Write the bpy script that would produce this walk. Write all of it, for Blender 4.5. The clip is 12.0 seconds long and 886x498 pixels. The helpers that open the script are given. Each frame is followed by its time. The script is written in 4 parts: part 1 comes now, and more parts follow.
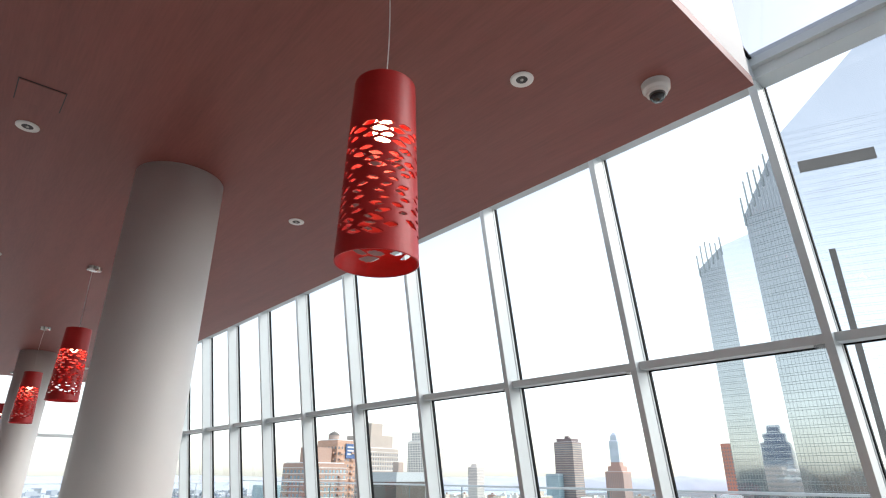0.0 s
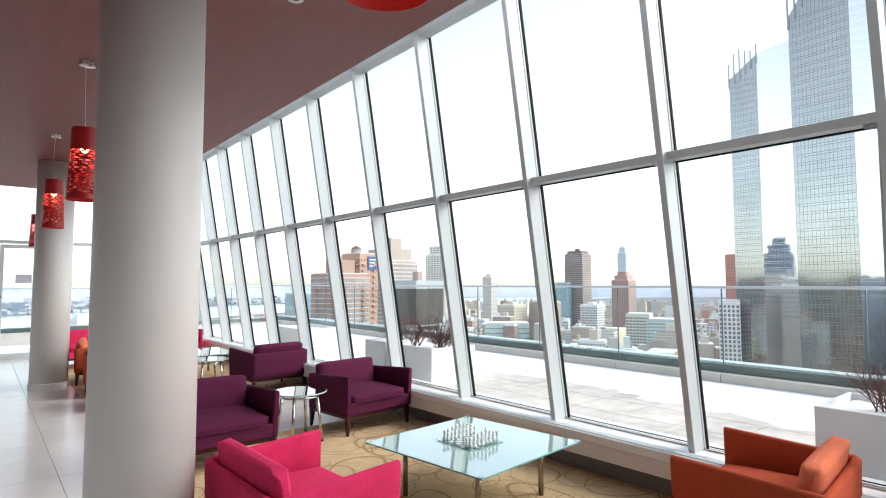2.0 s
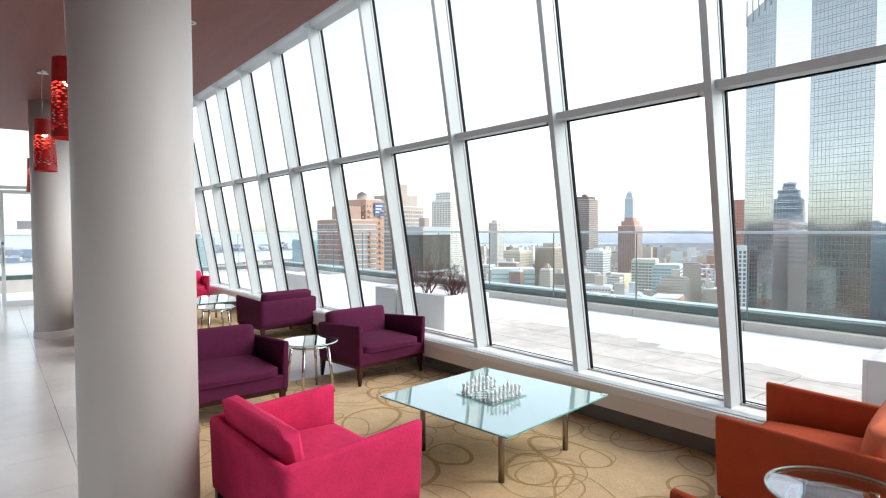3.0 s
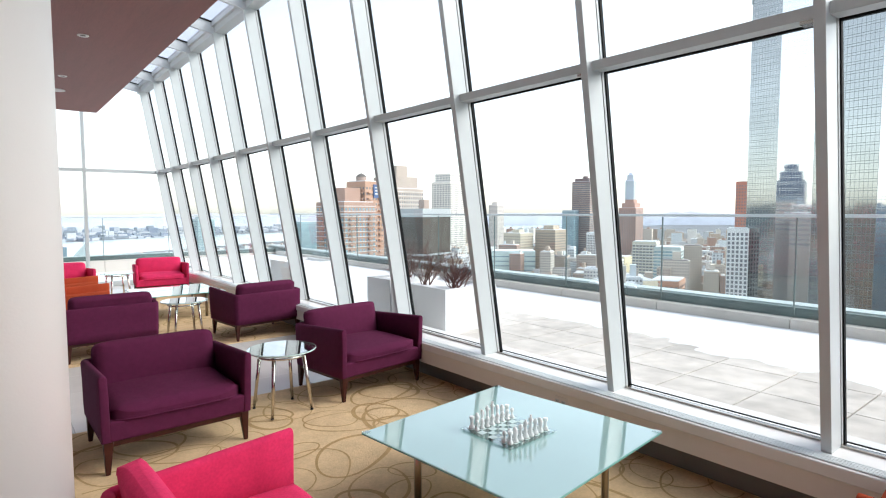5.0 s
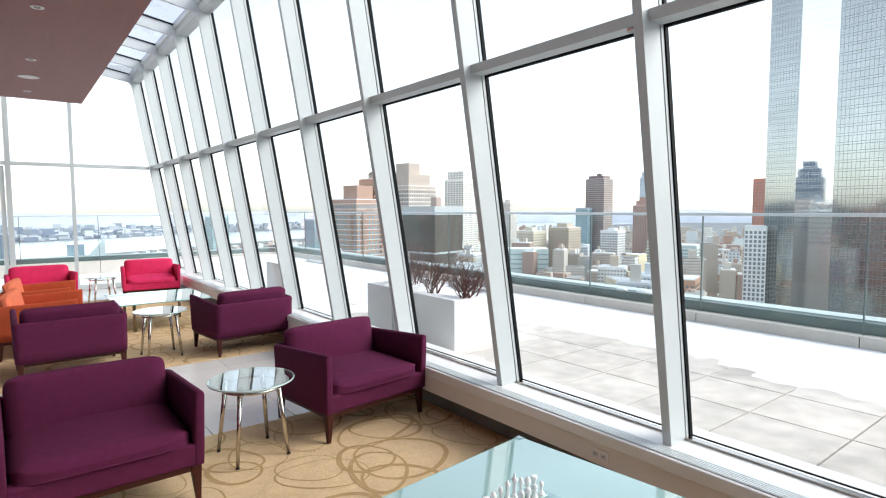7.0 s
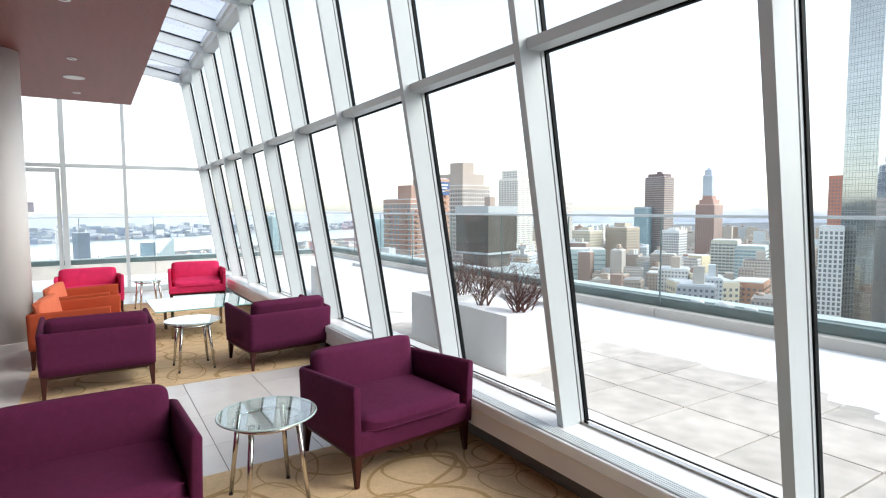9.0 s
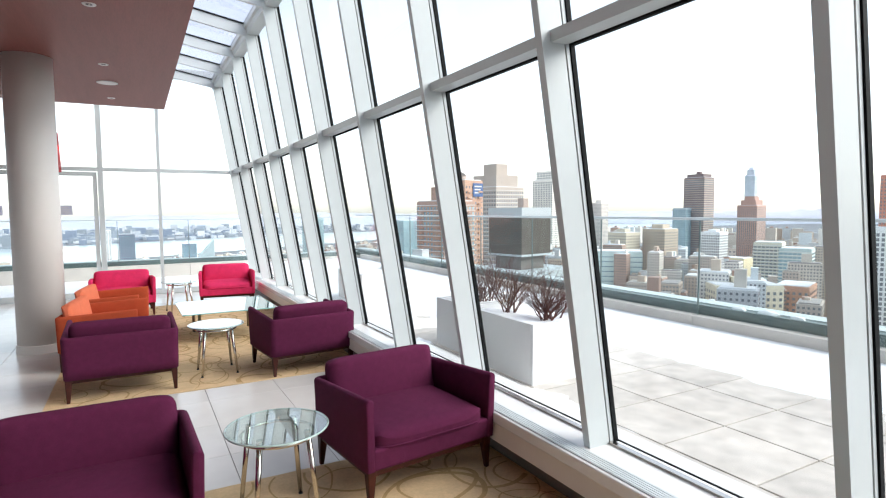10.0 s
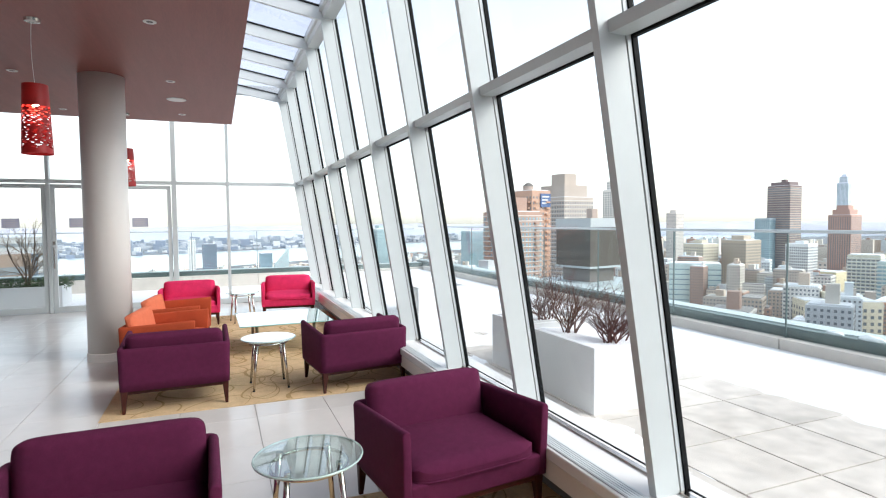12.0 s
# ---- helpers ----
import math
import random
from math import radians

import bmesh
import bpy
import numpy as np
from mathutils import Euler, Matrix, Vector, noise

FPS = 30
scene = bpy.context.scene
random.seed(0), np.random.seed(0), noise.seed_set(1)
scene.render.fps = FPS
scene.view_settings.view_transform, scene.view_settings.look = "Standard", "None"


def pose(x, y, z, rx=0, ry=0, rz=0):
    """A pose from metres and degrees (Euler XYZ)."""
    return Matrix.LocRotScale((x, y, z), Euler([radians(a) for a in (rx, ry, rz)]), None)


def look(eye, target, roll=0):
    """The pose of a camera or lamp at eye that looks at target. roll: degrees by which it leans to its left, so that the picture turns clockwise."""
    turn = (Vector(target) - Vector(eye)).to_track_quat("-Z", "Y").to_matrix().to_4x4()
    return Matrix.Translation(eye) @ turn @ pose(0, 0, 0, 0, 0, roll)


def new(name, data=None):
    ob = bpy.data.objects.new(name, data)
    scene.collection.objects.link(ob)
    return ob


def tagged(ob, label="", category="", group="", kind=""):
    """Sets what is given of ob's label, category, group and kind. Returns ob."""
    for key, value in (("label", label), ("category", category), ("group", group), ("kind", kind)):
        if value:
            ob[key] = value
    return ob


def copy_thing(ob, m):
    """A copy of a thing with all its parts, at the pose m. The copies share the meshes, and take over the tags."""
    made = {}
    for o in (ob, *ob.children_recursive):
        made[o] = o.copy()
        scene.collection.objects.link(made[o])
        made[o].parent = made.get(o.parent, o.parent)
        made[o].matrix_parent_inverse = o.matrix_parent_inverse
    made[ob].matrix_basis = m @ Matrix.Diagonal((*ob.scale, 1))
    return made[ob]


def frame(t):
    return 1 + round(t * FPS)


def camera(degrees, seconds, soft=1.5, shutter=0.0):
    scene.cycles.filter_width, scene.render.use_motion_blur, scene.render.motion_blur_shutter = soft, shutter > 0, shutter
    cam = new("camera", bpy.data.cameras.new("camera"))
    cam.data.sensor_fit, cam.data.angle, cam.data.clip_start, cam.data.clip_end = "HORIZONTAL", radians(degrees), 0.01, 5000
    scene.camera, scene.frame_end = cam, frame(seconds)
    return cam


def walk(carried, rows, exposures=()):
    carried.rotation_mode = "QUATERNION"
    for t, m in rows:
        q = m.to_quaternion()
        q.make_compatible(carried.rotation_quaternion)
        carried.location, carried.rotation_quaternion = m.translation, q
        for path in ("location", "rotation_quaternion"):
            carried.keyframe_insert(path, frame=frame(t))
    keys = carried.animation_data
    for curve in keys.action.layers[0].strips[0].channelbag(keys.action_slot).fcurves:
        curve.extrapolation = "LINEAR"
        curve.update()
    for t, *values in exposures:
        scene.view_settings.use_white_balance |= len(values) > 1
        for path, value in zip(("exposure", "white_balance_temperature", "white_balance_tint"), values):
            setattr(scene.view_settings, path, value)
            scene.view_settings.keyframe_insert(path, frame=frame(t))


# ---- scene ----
cam = camera(76.7, 12.0, soft=1.15)
PATH = [
    (0, (0.454, 0.224, 1.743), (1.676, 1.621, 2.489), 0.2),
    (0.5, (0.5, 0.24, 1.705), (1.747, 1.685, 2.301), 0.1),
    (1, (0.534, 0.261, 1.678), (1.797, 1.746, 2.124), -0.0),
    (1.5, (0.555, 0.3, 1.631), (1.826, 1.817, 1.922), -0.2),
    (2, (0.583, 0.395, 1.596), (1.855, 1.933, 1.718), -0.1),
    (2.5, (0.656, 0.569, 1.593), (1.924, 2.115, 1.574), -0.1),
    (3, (0.733, 0.722, 1.587), (1.99, 2.276, 1.517), -0.2),
    (5, (1.356, 1.504, 1.596), (2.611, 3.056, 1.462), -0.2),
    (5.5, (1.5, 1.691, 1.601), (2.754, 3.243, 1.461), -0.1),
    (6, (1.642, 1.853, 1.6), (2.891, 3.409, 1.458), -0.2),
    (6.5, (1.789, 2.019, 1.61), (3.026, 3.584, 1.465), -0.2),
    (7, (1.931, 2.157, 1.605), (3.15, 3.736, 1.463), -0.2),
    (9, (2.337, 2.641, 1.636), (3.399, 4.33, 1.493), -0.3),
    (9.5, (2.439, 2.704, 1.645), (3.446, 4.426, 1.503), -0.4),
    (10, (2.504, 2.75, 1.653), (3.463, 4.5, 1.516), -0.4),
    (10.5, (2.568, 2.787, 1.66), (3.475, 4.565, 1.527), -0.5),
    (11, (2.633, 2.824, 1.659), (3.486, 4.628, 1.535), -0.5),
    (11.5, (2.689, 2.874, 1.663), (3.49, 4.703, 1.547), -0.5),
    (12, (2.736, 2.948, 1.668), (3.481, 4.801, 1.571), -0.5),
]
walk(cam, [(t, look(eye, target, roll)) for t, eye, target, roll in PATH])

# ---- world, sun, exposure ----
scene.view_settings.exposure = 1.38
world = bpy.data.worlds.new("overcast_sky")
scene.world = world
world.use_nodes = True
wn = world.node_tree
wn.nodes.clear()
sky = wn.nodes.new("ShaderNodeTexSky")
sky.sky_type = 'NISHITA'
sky.sun_disc = False
sky.sun_elevation = radians(38)
sky.sun_rotation = radians(130)
sky.dust_density = 1.0
sky.air_density = 1.0
sky_hsv = wn.nodes.new("ShaderNodeHueSaturation")
sky_hsv.inputs["Saturation"].default_value = 0.45
sky_bg = wn.nodes.new("ShaderNodeBackground")
sky_bg.inputs["Strength"].default_value = 0.15
sky_out = wn.nodes.new("ShaderNodeOutputWorld")
wn.links.new(sky.outputs[0], sky_hsv.inputs["Color"])
wn.links.new(sky_hsv.outputs[0], sky_bg.inputs["Color"])
wn.links.new(sky_bg.outputs[0], sky_out.inputs["Surface"])
sun = new("sun", bpy.data.lights.new("sun", 'SUN'))
sun.data.energy, sun.data.angle, sun.data.color = 1.2, radians(40), (1.0, 0.96, 0.9)
sun.matrix_world = look((60, -50, 62), (0, 0, 0))


# ---- materials ----
def material(name, color, rough=0.6, metal=0.0, vary=0.12, scale=6.0, bump=0.0, bump_scale=80.0, coat=0.0,
             stretch=(1, 1, 1), per_object=0.0, color2=None, sheen=0.0, spec=0.5, world_space=False):
    m = bpy.data.materials.new(name)
    m.use_nodes = True
    nt = m.node_tree
    b = nt.nodes["Principled BSDF"]
    b.inputs["Roughness"].default_value = rough
    b.inputs["Metallic"].default_value = metal
    b.inputs["Coat Weight"].default_value = coat
    b.inputs["Sheen Weight"].default_value = sheen
    b.inputs["Specular IOR Level"].default_value = spec
    co = nt.nodes.new("ShaderNodeTexCoord")
    mp = nt.nodes.new("ShaderNodeMapping")
    mp.inputs["Scale"].default_value = stretch
    geo = nt.nodes.new("ShaderNodeNewGeometry")
    nt.links.new(geo.outputs["Position"] if world_space else co.outputs["Object"], mp.inputs["Vector"])
    n1 = nt.nodes.new("ShaderNodeTexNoise")
    n1.inputs["Scale"].default_value, n1.inputs["Detail"].default_value = scale, 6
    n2 = nt.nodes.new("ShaderNodeTexNoise")
    n2.inputs["Scale"].default_value, n2.inputs["Detail"].default_value = scale * 0.13, 3
    nt.links.new(mp.outputs[0], n1.inputs["Vector"])
    nt.links.new(mp.outputs[0], n2.inputs["Vector"])
    add = nt.nodes.new("ShaderNodeMath")
    add.operation = 'ADD'
    nt.links.new(n1.outputs["Fac"], add.inputs[0])
    nt.links.new(n2.outputs["Fac"], add.inputs[1])
    rng = nt.nodes.new("ShaderNodeMapRange")
    rng.inputs["From Min"].default_value, rng.inputs["From Max"].default_value = 0.6, 1.4
    nt.links.new(add.outputs[0], rng.inputs["Value"])
    mix = nt.nodes.new("ShaderNodeMix")
    mix.data_type = 'RGBA'
    lo = tuple(c * (1 - vary) for c in color)
    hi = color2 if color2 else tuple(min(1, c * (1 + vary)) for c in color)
    mix.inputs["A"].default_value, mix.inputs["B"].default_value = (*lo, 1), (*hi, 1)
    nt.links.new(rng.outputs[0], mix.inputs["Factor"])
    last = mix.outputs["Result"]
    if per_object:
        info = nt.nodes.new("ShaderNodeObjectInfo")
        hsv = nt.nodes.new("ShaderNodeHueSaturation")
        r2 = nt.nodes.new("ShaderNodeMapRange")
        r2.inputs["To Min"].default_value, r2.inputs["To Max"].default_value = 1 - per_object, 1 + per_object
        nt.links.new(info.outputs["Random"], r2.inputs["Value"])
        nt.links.new(r2.outputs[0], hsv.inputs["Value"])
        nt.links.new(last, hsv.inputs["Color"])
        last = hsv.outputs[0]
    nt.links.new(last, b.inputs["Base Color"])
    if bump:
        n3 = nt.nodes.new("ShaderNodeTexNoise")
        n3.inputs["Scale"].default_value, n3.inputs["Detail"].default_value = bump_scale, 4
        nt.links.new(mp.outputs[0], n3.inputs["Vector"])
        bp = nt.nodes.new("ShaderNodeBump")
        bp.inputs["Strength"].default_value, bp.inputs["Distance"].default_value = bump, 0.01
        nt.links.new(n3.outputs["Fac"], bp.inputs["Height"])
        nt.links.new(bp.outputs[0], b.inputs["Normal"])
    return m


def island_material(name, colors, rough=0.7):
    m = bpy.data.materials.new(name)
    m.use_nodes = True
    nt = m.node_tree
    b = nt.nodes["Principled BSDF"]
    b.inputs["Roughness"].default_value = rough
    geo = nt.nodes.new("ShaderNodeNewGeometry")
    ramp = nt.nodes.new("ShaderNodeValToRGB")
    ramp.color_ramp.interpolation = 'CONSTANT'
    els = ramp.color_ramp.elements
    while len(els) < len(colors):
        els.new(0.5)
    for i, c in enumerate(colors):
        els[i].position = i / len(colors)
        els[i].color = (*c, 1)
    nt.links.new(geo.outputs["Random Per Island"], ramp.inputs["Fac"])
    nt.links.new(ramp.outputs[0], b.inputs["Base Color"])
    return m


def clear_glass(name, tint=(0.97, 0.985, 0.98), ior=1.45, boost=0.6):
    m = bpy.data.materials.new(name)
    m.use_nodes = True
    nt = m.node_tree
    nt.nodes.clear()
    out = nt.nodes.new("ShaderNodeOutputMaterial")
    tr = nt.nodes.new("ShaderNodeBsdfTransparent")
    tr.inputs["Color"].default_value = (*tint, 1)
    gl = nt.nodes.new("ShaderNodeBsdfGlossy")
    gl.inputs["Roughness"].default_value = 0.0
    lw = nt.nodes.new("ShaderNodeLayerWeight")
    lw.inputs["Blend"].default_value = 0.5
    pw = nt.nodes.new("ShaderNodeMath")
    pw.operation = 'POWER'
    pw.inputs[1].default_value = 5.0
    nt.links.new(lw.outputs["Facing"], pw.inputs[0])
    fr = nt.nodes.new("ShaderNodeMath")
    fr.operation = 'MULTIPLY_ADD'
    f0 = ((ior - 1) / (ior + 1)) ** 2
    fr.inputs[1].default_value, fr.inputs[2].default_value = (1 - f0) * boost, f0 * boost
    nt.links.new(pw.outputs[0], fr.inputs[0])
    mx = nt.nodes.new("ShaderNodeMixShader")
    nt.links.new(fr.outputs[0], mx.inputs[0])
    nt.links.new(tr.outputs[0], mx.inputs[1])
    nt.links.new(gl.outputs[0], mx.inputs[2])
    nt.links.new(mx.outputs[0], out.inputs["Surface"])
    return m


def emitter(name, color, strength):
    m = bpy.data.materials.new(name)
    m.use_nodes = True
    b = m.node_tree.nodes["Principled BSDF"]
    b.inputs["Base Color"].default_value = (*color, 1)
    b.inputs["Emission Color"].default_value = (*color, 1)
    b.inputs["Emission Strength"].default_value = strength
    return m


M_WHITE = material("white_painted_aluminium", (0.52, 0.565, 0.575), 0.35, vary=0.03, scale=9, bump=0.02)
M_WALL = material("white_wall_paint", (0.76, 0.75, 0.73), 0.7, vary=0.04, scale=3, bump=0.05, bump_scale=200)
M_SILL = material("white_stone_sill", (0.76, 0.76, 0.75), 0.25, vary=0.05, scale=5)
M_FASCIA = material("warm_white_fascia", (0.72, 0.68, 0.64), 0.55, vary=0.05, scale=4)
M_BASE = material("grey_recessed_base", (0.16, 0.145, 0.13), 0.55, vary=0.1, scale=6)
M_GASKET = material("black_rubber_gasket", (0.005, 0.006, 0.007), 0.7, vary=0.1, spec=0.15)
M_GLASS = clear_glass("window_glass")
M_RAILGLASS = clear_glass("railing_glass", (0.955, 0.985, 0.985), 1.4)
M_TABLEGLASS = clear_glass("clear_table_glass", (0.87, 0.945, 0.93), 1.52, 2.4)
M_SKYGLASS = clear_glass("tinted_roof_glass", (0.86, 0.86, 0.89))
M_GLASSEDGE = material("green_glass_edge", (0.18, 0.42, 0.38), 0.08, vary=0.1, spec=0.8)
M_RIM = material("pale_green_glass_rim", (0.46, 0.60, 0.58), 0.06, vary=0.1, spec=0.9)
M_MINT = material("mint_backed_glass", (0.31, 0.49, 0.475), 0.015, vary=0.03, scale=2, spec=0.95, coat=1.0)
M_CEIL = material("red_brown_veneer_ceiling", (0.222, 0.071, 0.058), 0.5, vary=0.16, scale=14, stretch=(7, 0.5, 1), bump=0.04, bump_scale=40)
M_PILLAR = material("off_white_pillar_paint", (0.72, 0.70, 0.675), 0.5, vary=0.03, scale=3, bump=0.04, bump_scale=120)
M_TILE = material("pale_grey_floor_tile", (0.64, 0.62, 0.595), 0.22, vary=0.07, scale=4, per_object=0.04, bump=0.01, world_space=True)
M_GROUT = material("grey_grout", (0.42, 0.41, 0.39), 0.8, vary=0.1, scale=20)
M_RUG = material("golden_beige_carpet", (0.67, 0.49, 0.29), 0.95, vary=0.14, scale=60, bump=0.6, bump_scale=420, spec=0.1)
M_LOOP = material("olive_carpet_loops", (0.46, 0.31, 0.15), 0.95, vary=0.14, scale=60, bump=0.6, bump_scale=420, spec=0.1)
M_PURPLE = material("plum_wool_fabric", (0.090, 0.0138, 0.046), 0.95, vary=0.14, scale=200, bump=0.3, bump_scale=600, sheen=0.0, spec=0.15)
M_PINK = material("raspberry_wool_fabric", (0.61, 0.032, 0.115), 0.95, vary=0.16, scale=90, bump=0.3, bump_scale=600, spec=0.15)
M_ORANGE = material("burnt_orange_wool_fabric", (0.41, 0.072, 0.030), 0.95, vary=0.1, scale=90, bump=0.3, bump_scale=600, spec=0.15)
M_ORANGE2 = material("light_orange_wool_fabric", (0.64, 0.165, 0.085), 0.95, vary=0.1, scale=90, bump=0.3, bump_scale=600, spec=0.15)
M_WALNUT = material("dark_walnut", (0.048, 0.010, 0.006), 0.45, vary=0.35, scale=12, stretch=(1, 1, 8), spec=0.3)
M_CHROME = material("brushed_chrome", (0.60, 0.565, 0.52), 0.16, metal=1.0, vary=0.04, scale=20)
M_STEEL = material("satin_bronze_steel", (0.32, 0.27, 0.21), 0.28, metal=1.0, vary=0.05, scale=20)
M_RED = material("red_woven_shade", (0.42, 0.010, 0.010), 0.45, vary=0.1, scale=30, stretch=(1, 1, 3), bump=0.05)
M_BULB = emitter("warm_bulb", (1.0, 0.72, 0.45), 6)
M_LAMP_OFF = material("white_trim_ring", (0.75, 0.74, 0.72), 0.4, vary=0.03)
M_DARK = material("dark_recess", (0.03, 0.028, 0.028), 0.5, vary=0.1)
M_PAVER = material("damp_concrete_paver", (0.57, 0.53, 0.49), 0.75, vary=0.32, scale=6, per_object=0.07, bump=0.25, bump_scale=90, world_space=True)
M_SNOW = material("old_snow", (0.86, 0.87, 0.89), 0.7, vary=0.03, scale=3, bump=0.3, bump_scale=30)
M_CONCRETE = material("beige_parapet_concrete", (0.55, 0.52, 0.48), 0.75, vary=0.14, scale=4, bump=0.15)
M_LEDGE = material("grey_green_metal_ledge", (0.11, 0.15, 0.15), 0.45, vary=0.12, scale=3)
M_LEDGETOP = material("frosted_ledge_cap", (0.52, 0.58, 0.59), 0.5, vary=0.1, scale=3)
M_PLANTER = material("white_planter_resin", (0.68, 0.69, 0.70), 0.55, vary=0.05, scale=4, bump=0.05)
M_TWIG = material("red_brown_twigs", (0.10, 0.042, 0.032), 0.8, vary=0.3, scale=30)
M_BARK = material("grey_brown_bark", (0.16, 0.115, 0.085), 0.85, vary=0.3, scale=30)
M_LEAF = material("dark_evergreen_leaf", (0.035, 0.07, 0.02), 0.6, vary=0.4, scale=30)


M_PAPER = bpy.data.materials.new("backlit_paper")
M_PAPER.use_nodes = True
pn = M_PAPER.node_tree
ptr = pn.nodes.new("ShaderNodeBsdfTranslucent")
ptr.inputs["Color"].default_value = (0.62, 0.60, 0.66, 1)
pmx = pn.nodes.new("ShaderNodeMixShader")
pmx.inputs[0].default_value = 0.85
pn.links.new(pn.nodes["Principled BSDF"].outputs[0], pmx.inputs[1])
pn.links.new(ptr.outputs[0], pmx.inputs[2])
pn.links.new(pmx.outputs[0], pn.nodes["Material Output"].inputs["Surface"])


# ---- mesh helpers ----
def link_bm(name, bm, mat, parent=None, label="", smooth=False):
    me = bpy.data.meshes.new(name)
    bm.normal_update()
    bm.to_mesh(me)
    bm.free()
    for mm in (mat if isinstance(mat, (list, tuple)) else [mat]):
        me.materials.append(mm)
    if smooth:
        me.polygons.foreach_set("use_smooth", [True] * len(me.polygons))
    ob = new(name, me)
    if parent:
        ob.parent = parent
    if label:
        ob["label"] = label
    return ob


def part(name, bm, mat, parent, label="", smooth=False):
    return link_bm(name, bm, mat, parent, label, smooth)


def thing(name, label, category, m=None, group="", kind=""):
    e = new(name)
    e.empty_display_size = 0.1
    if m is not None:
        e.matrix_basis = m
    return tagged(e, label, category, group, kind)


def box(bm, x0, x1, y0, y1, z0, z1, bevel=0.0, seg=2):
    r = bmesh.ops.create_cube(bm, size=1)
    vs = r["verts"]
    bmesh.ops.transform(bm, verts=vs, matrix=Matrix.Translation(((x0 + x1) / 2, (y0 + y1) / 2, (z0 + z1) / 2)) @ Matrix.Diagonal((x1 - x0, y1 - y0, z1 - z0, 1)))
    if bevel:
        es = list({e for v in vs for e in v.link_edges})
        bmesh.ops.bevel(bm, geom=es, offset=bevel, segments=seg, profile=0.5, affect='EDGES')
    return bm


def boxed(*a, bevel=0.0, seg=2):
    return box(bmesh.new(), *a, bevel=bevel, seg=seg)


def tube(bm, p, q, r0, r1, n=12, caps=True):
    p, q = Vector(p), Vector(q)
    d = (q - p)
    rot = d.to_track_quat('Z', 'Y').to_matrix()
    rings = []
    for c, r in ((p, r0), (q, r1)):
        rings.append([bm.verts.new(c + rot @ Vector((r * math.cos(2 * math.pi * i / n), r * math.sin(2 * math.pi * i / n), 0))) for i in range(n)])
    for i in range(n):
        bm.faces.new((rings[0][i], rings[0][(i + 1) % n], rings[1][(i + 1) % n], rings[1][i]))
    if caps:
        bm.faces.new(rings[0][::-1])
        bm.faces.new(rings[1])
    return bm


def lathe(profile, n=32, close=False):
    """Turned shape from (radius, height) pairs."""
    bm = bmesh.new()
    rings = []
    for r, z in profile:
        rings.append([bm.verts.new((r * math.cos(2 * math.pi * i / n), r * math.sin(2 * math.pi * i / n), z)) for i in range(n)])
    for a, b in zip(rings, rings[1:]):
        for i in range(n):
            bm.faces.new((a[i], a[(i + 1) % n], b[(i + 1) % n], b[i]))
    bm.faces.new(rings[0][::-1])
    bm.faces.new(rings[-1])
    return bm


def ring(bm, r, t, z, n=40, m=8):
    vs = [[bm.verts.new(((r + t * math.cos(2 * math.pi * j / m)) * math.cos(2 * math.pi * i / n), (r + t * math.cos(2 * math.pi * j / m)) * math.sin(2 * math.pi * i / n), z + t * math.sin(2 * math.pi * j / m))) for j in range(m)] for i in range(n)]
    for i in range(n):
        for j in range(m):
            bm.faces.new((vs[i][j], vs[(i + 1) % n][j], vs[(i + 1) % n][(j + 1) % m], vs[i][(j + 1) % m]))
    return bm


def cushion(w, d, h, p=5.0, crown=0.02, n=24):
    """A soft block centred on the origin: flat-sided with rounded, slightly crowned faces."""
    bm = bmesh.new()
    bmesh.ops.create_cube(bm, size=2)
    bmesh.ops.subdivide_edges(bm, edges=bm.edges[:], cuts=n, use_grid_fill=True)
    for v in bm.verts:
        x, y, z = v.co
        pz = 2.6
        s = (abs(x) ** p + abs(y) ** p) ** (1 / p) or 1e-6
        k = max(abs(x), abs(y)) / s
        x, y = x * k, y * k
        edge = max(abs(x), abs(y))
        zz = z * (1 - 0.72 * (max(0, edge - 0.78) / 0.22) ** 2.2)
        c = crown * (1 - x * x) * (1 - y * y) * (1 if z > 0 else 0.2) * (1 if abs(z) > 0.99 else abs(z))
        v.co = (x * w / 2, y * d / 2, zz * h / 2 + (c if z > 0 else -c))
    return bm


# ---- large structure ----
Y0, Y1 = -4.0, 15.5            # back and far end of the lounge
LEAN_X = 0.163                 # inward lean of the glass per metre of height
CEIL = 3.485
XB, ZB = 4.592, 0.405          # inner face of a mullion at the sill
HEAD = 4.21
MULLIONS = [3.698 + 1.266 * k for k in range(-6, 10)]


def glass_x(z, depth=0.0):
    return XB - (z - ZB) * LEAN_X + depth


def leaning_box(y0, y1, z0, z1, d0, d1):
    bm = bmesh.new()
    v = [bm.verts.new((glass_x(z, d), y, z)) for z in (z0, z1) for d, y in ((d0, y0), (d1, y0), (d1, y1), (d0, y1))]
    for f in ((3, 2, 1, 0), (4, 5, 6, 7), (0, 1, 5, 4), (1, 2, 6, 5), (2, 3, 7, 6), (3, 0, 4, 7)):
        bm.faces.new([v[i] for i in f])
    return bm


def structure(name, bm, mat, label, category, smooth=False):
    return tagged(link_bm(name, bm, mat, smooth=smooth), label, category, kind="structure")


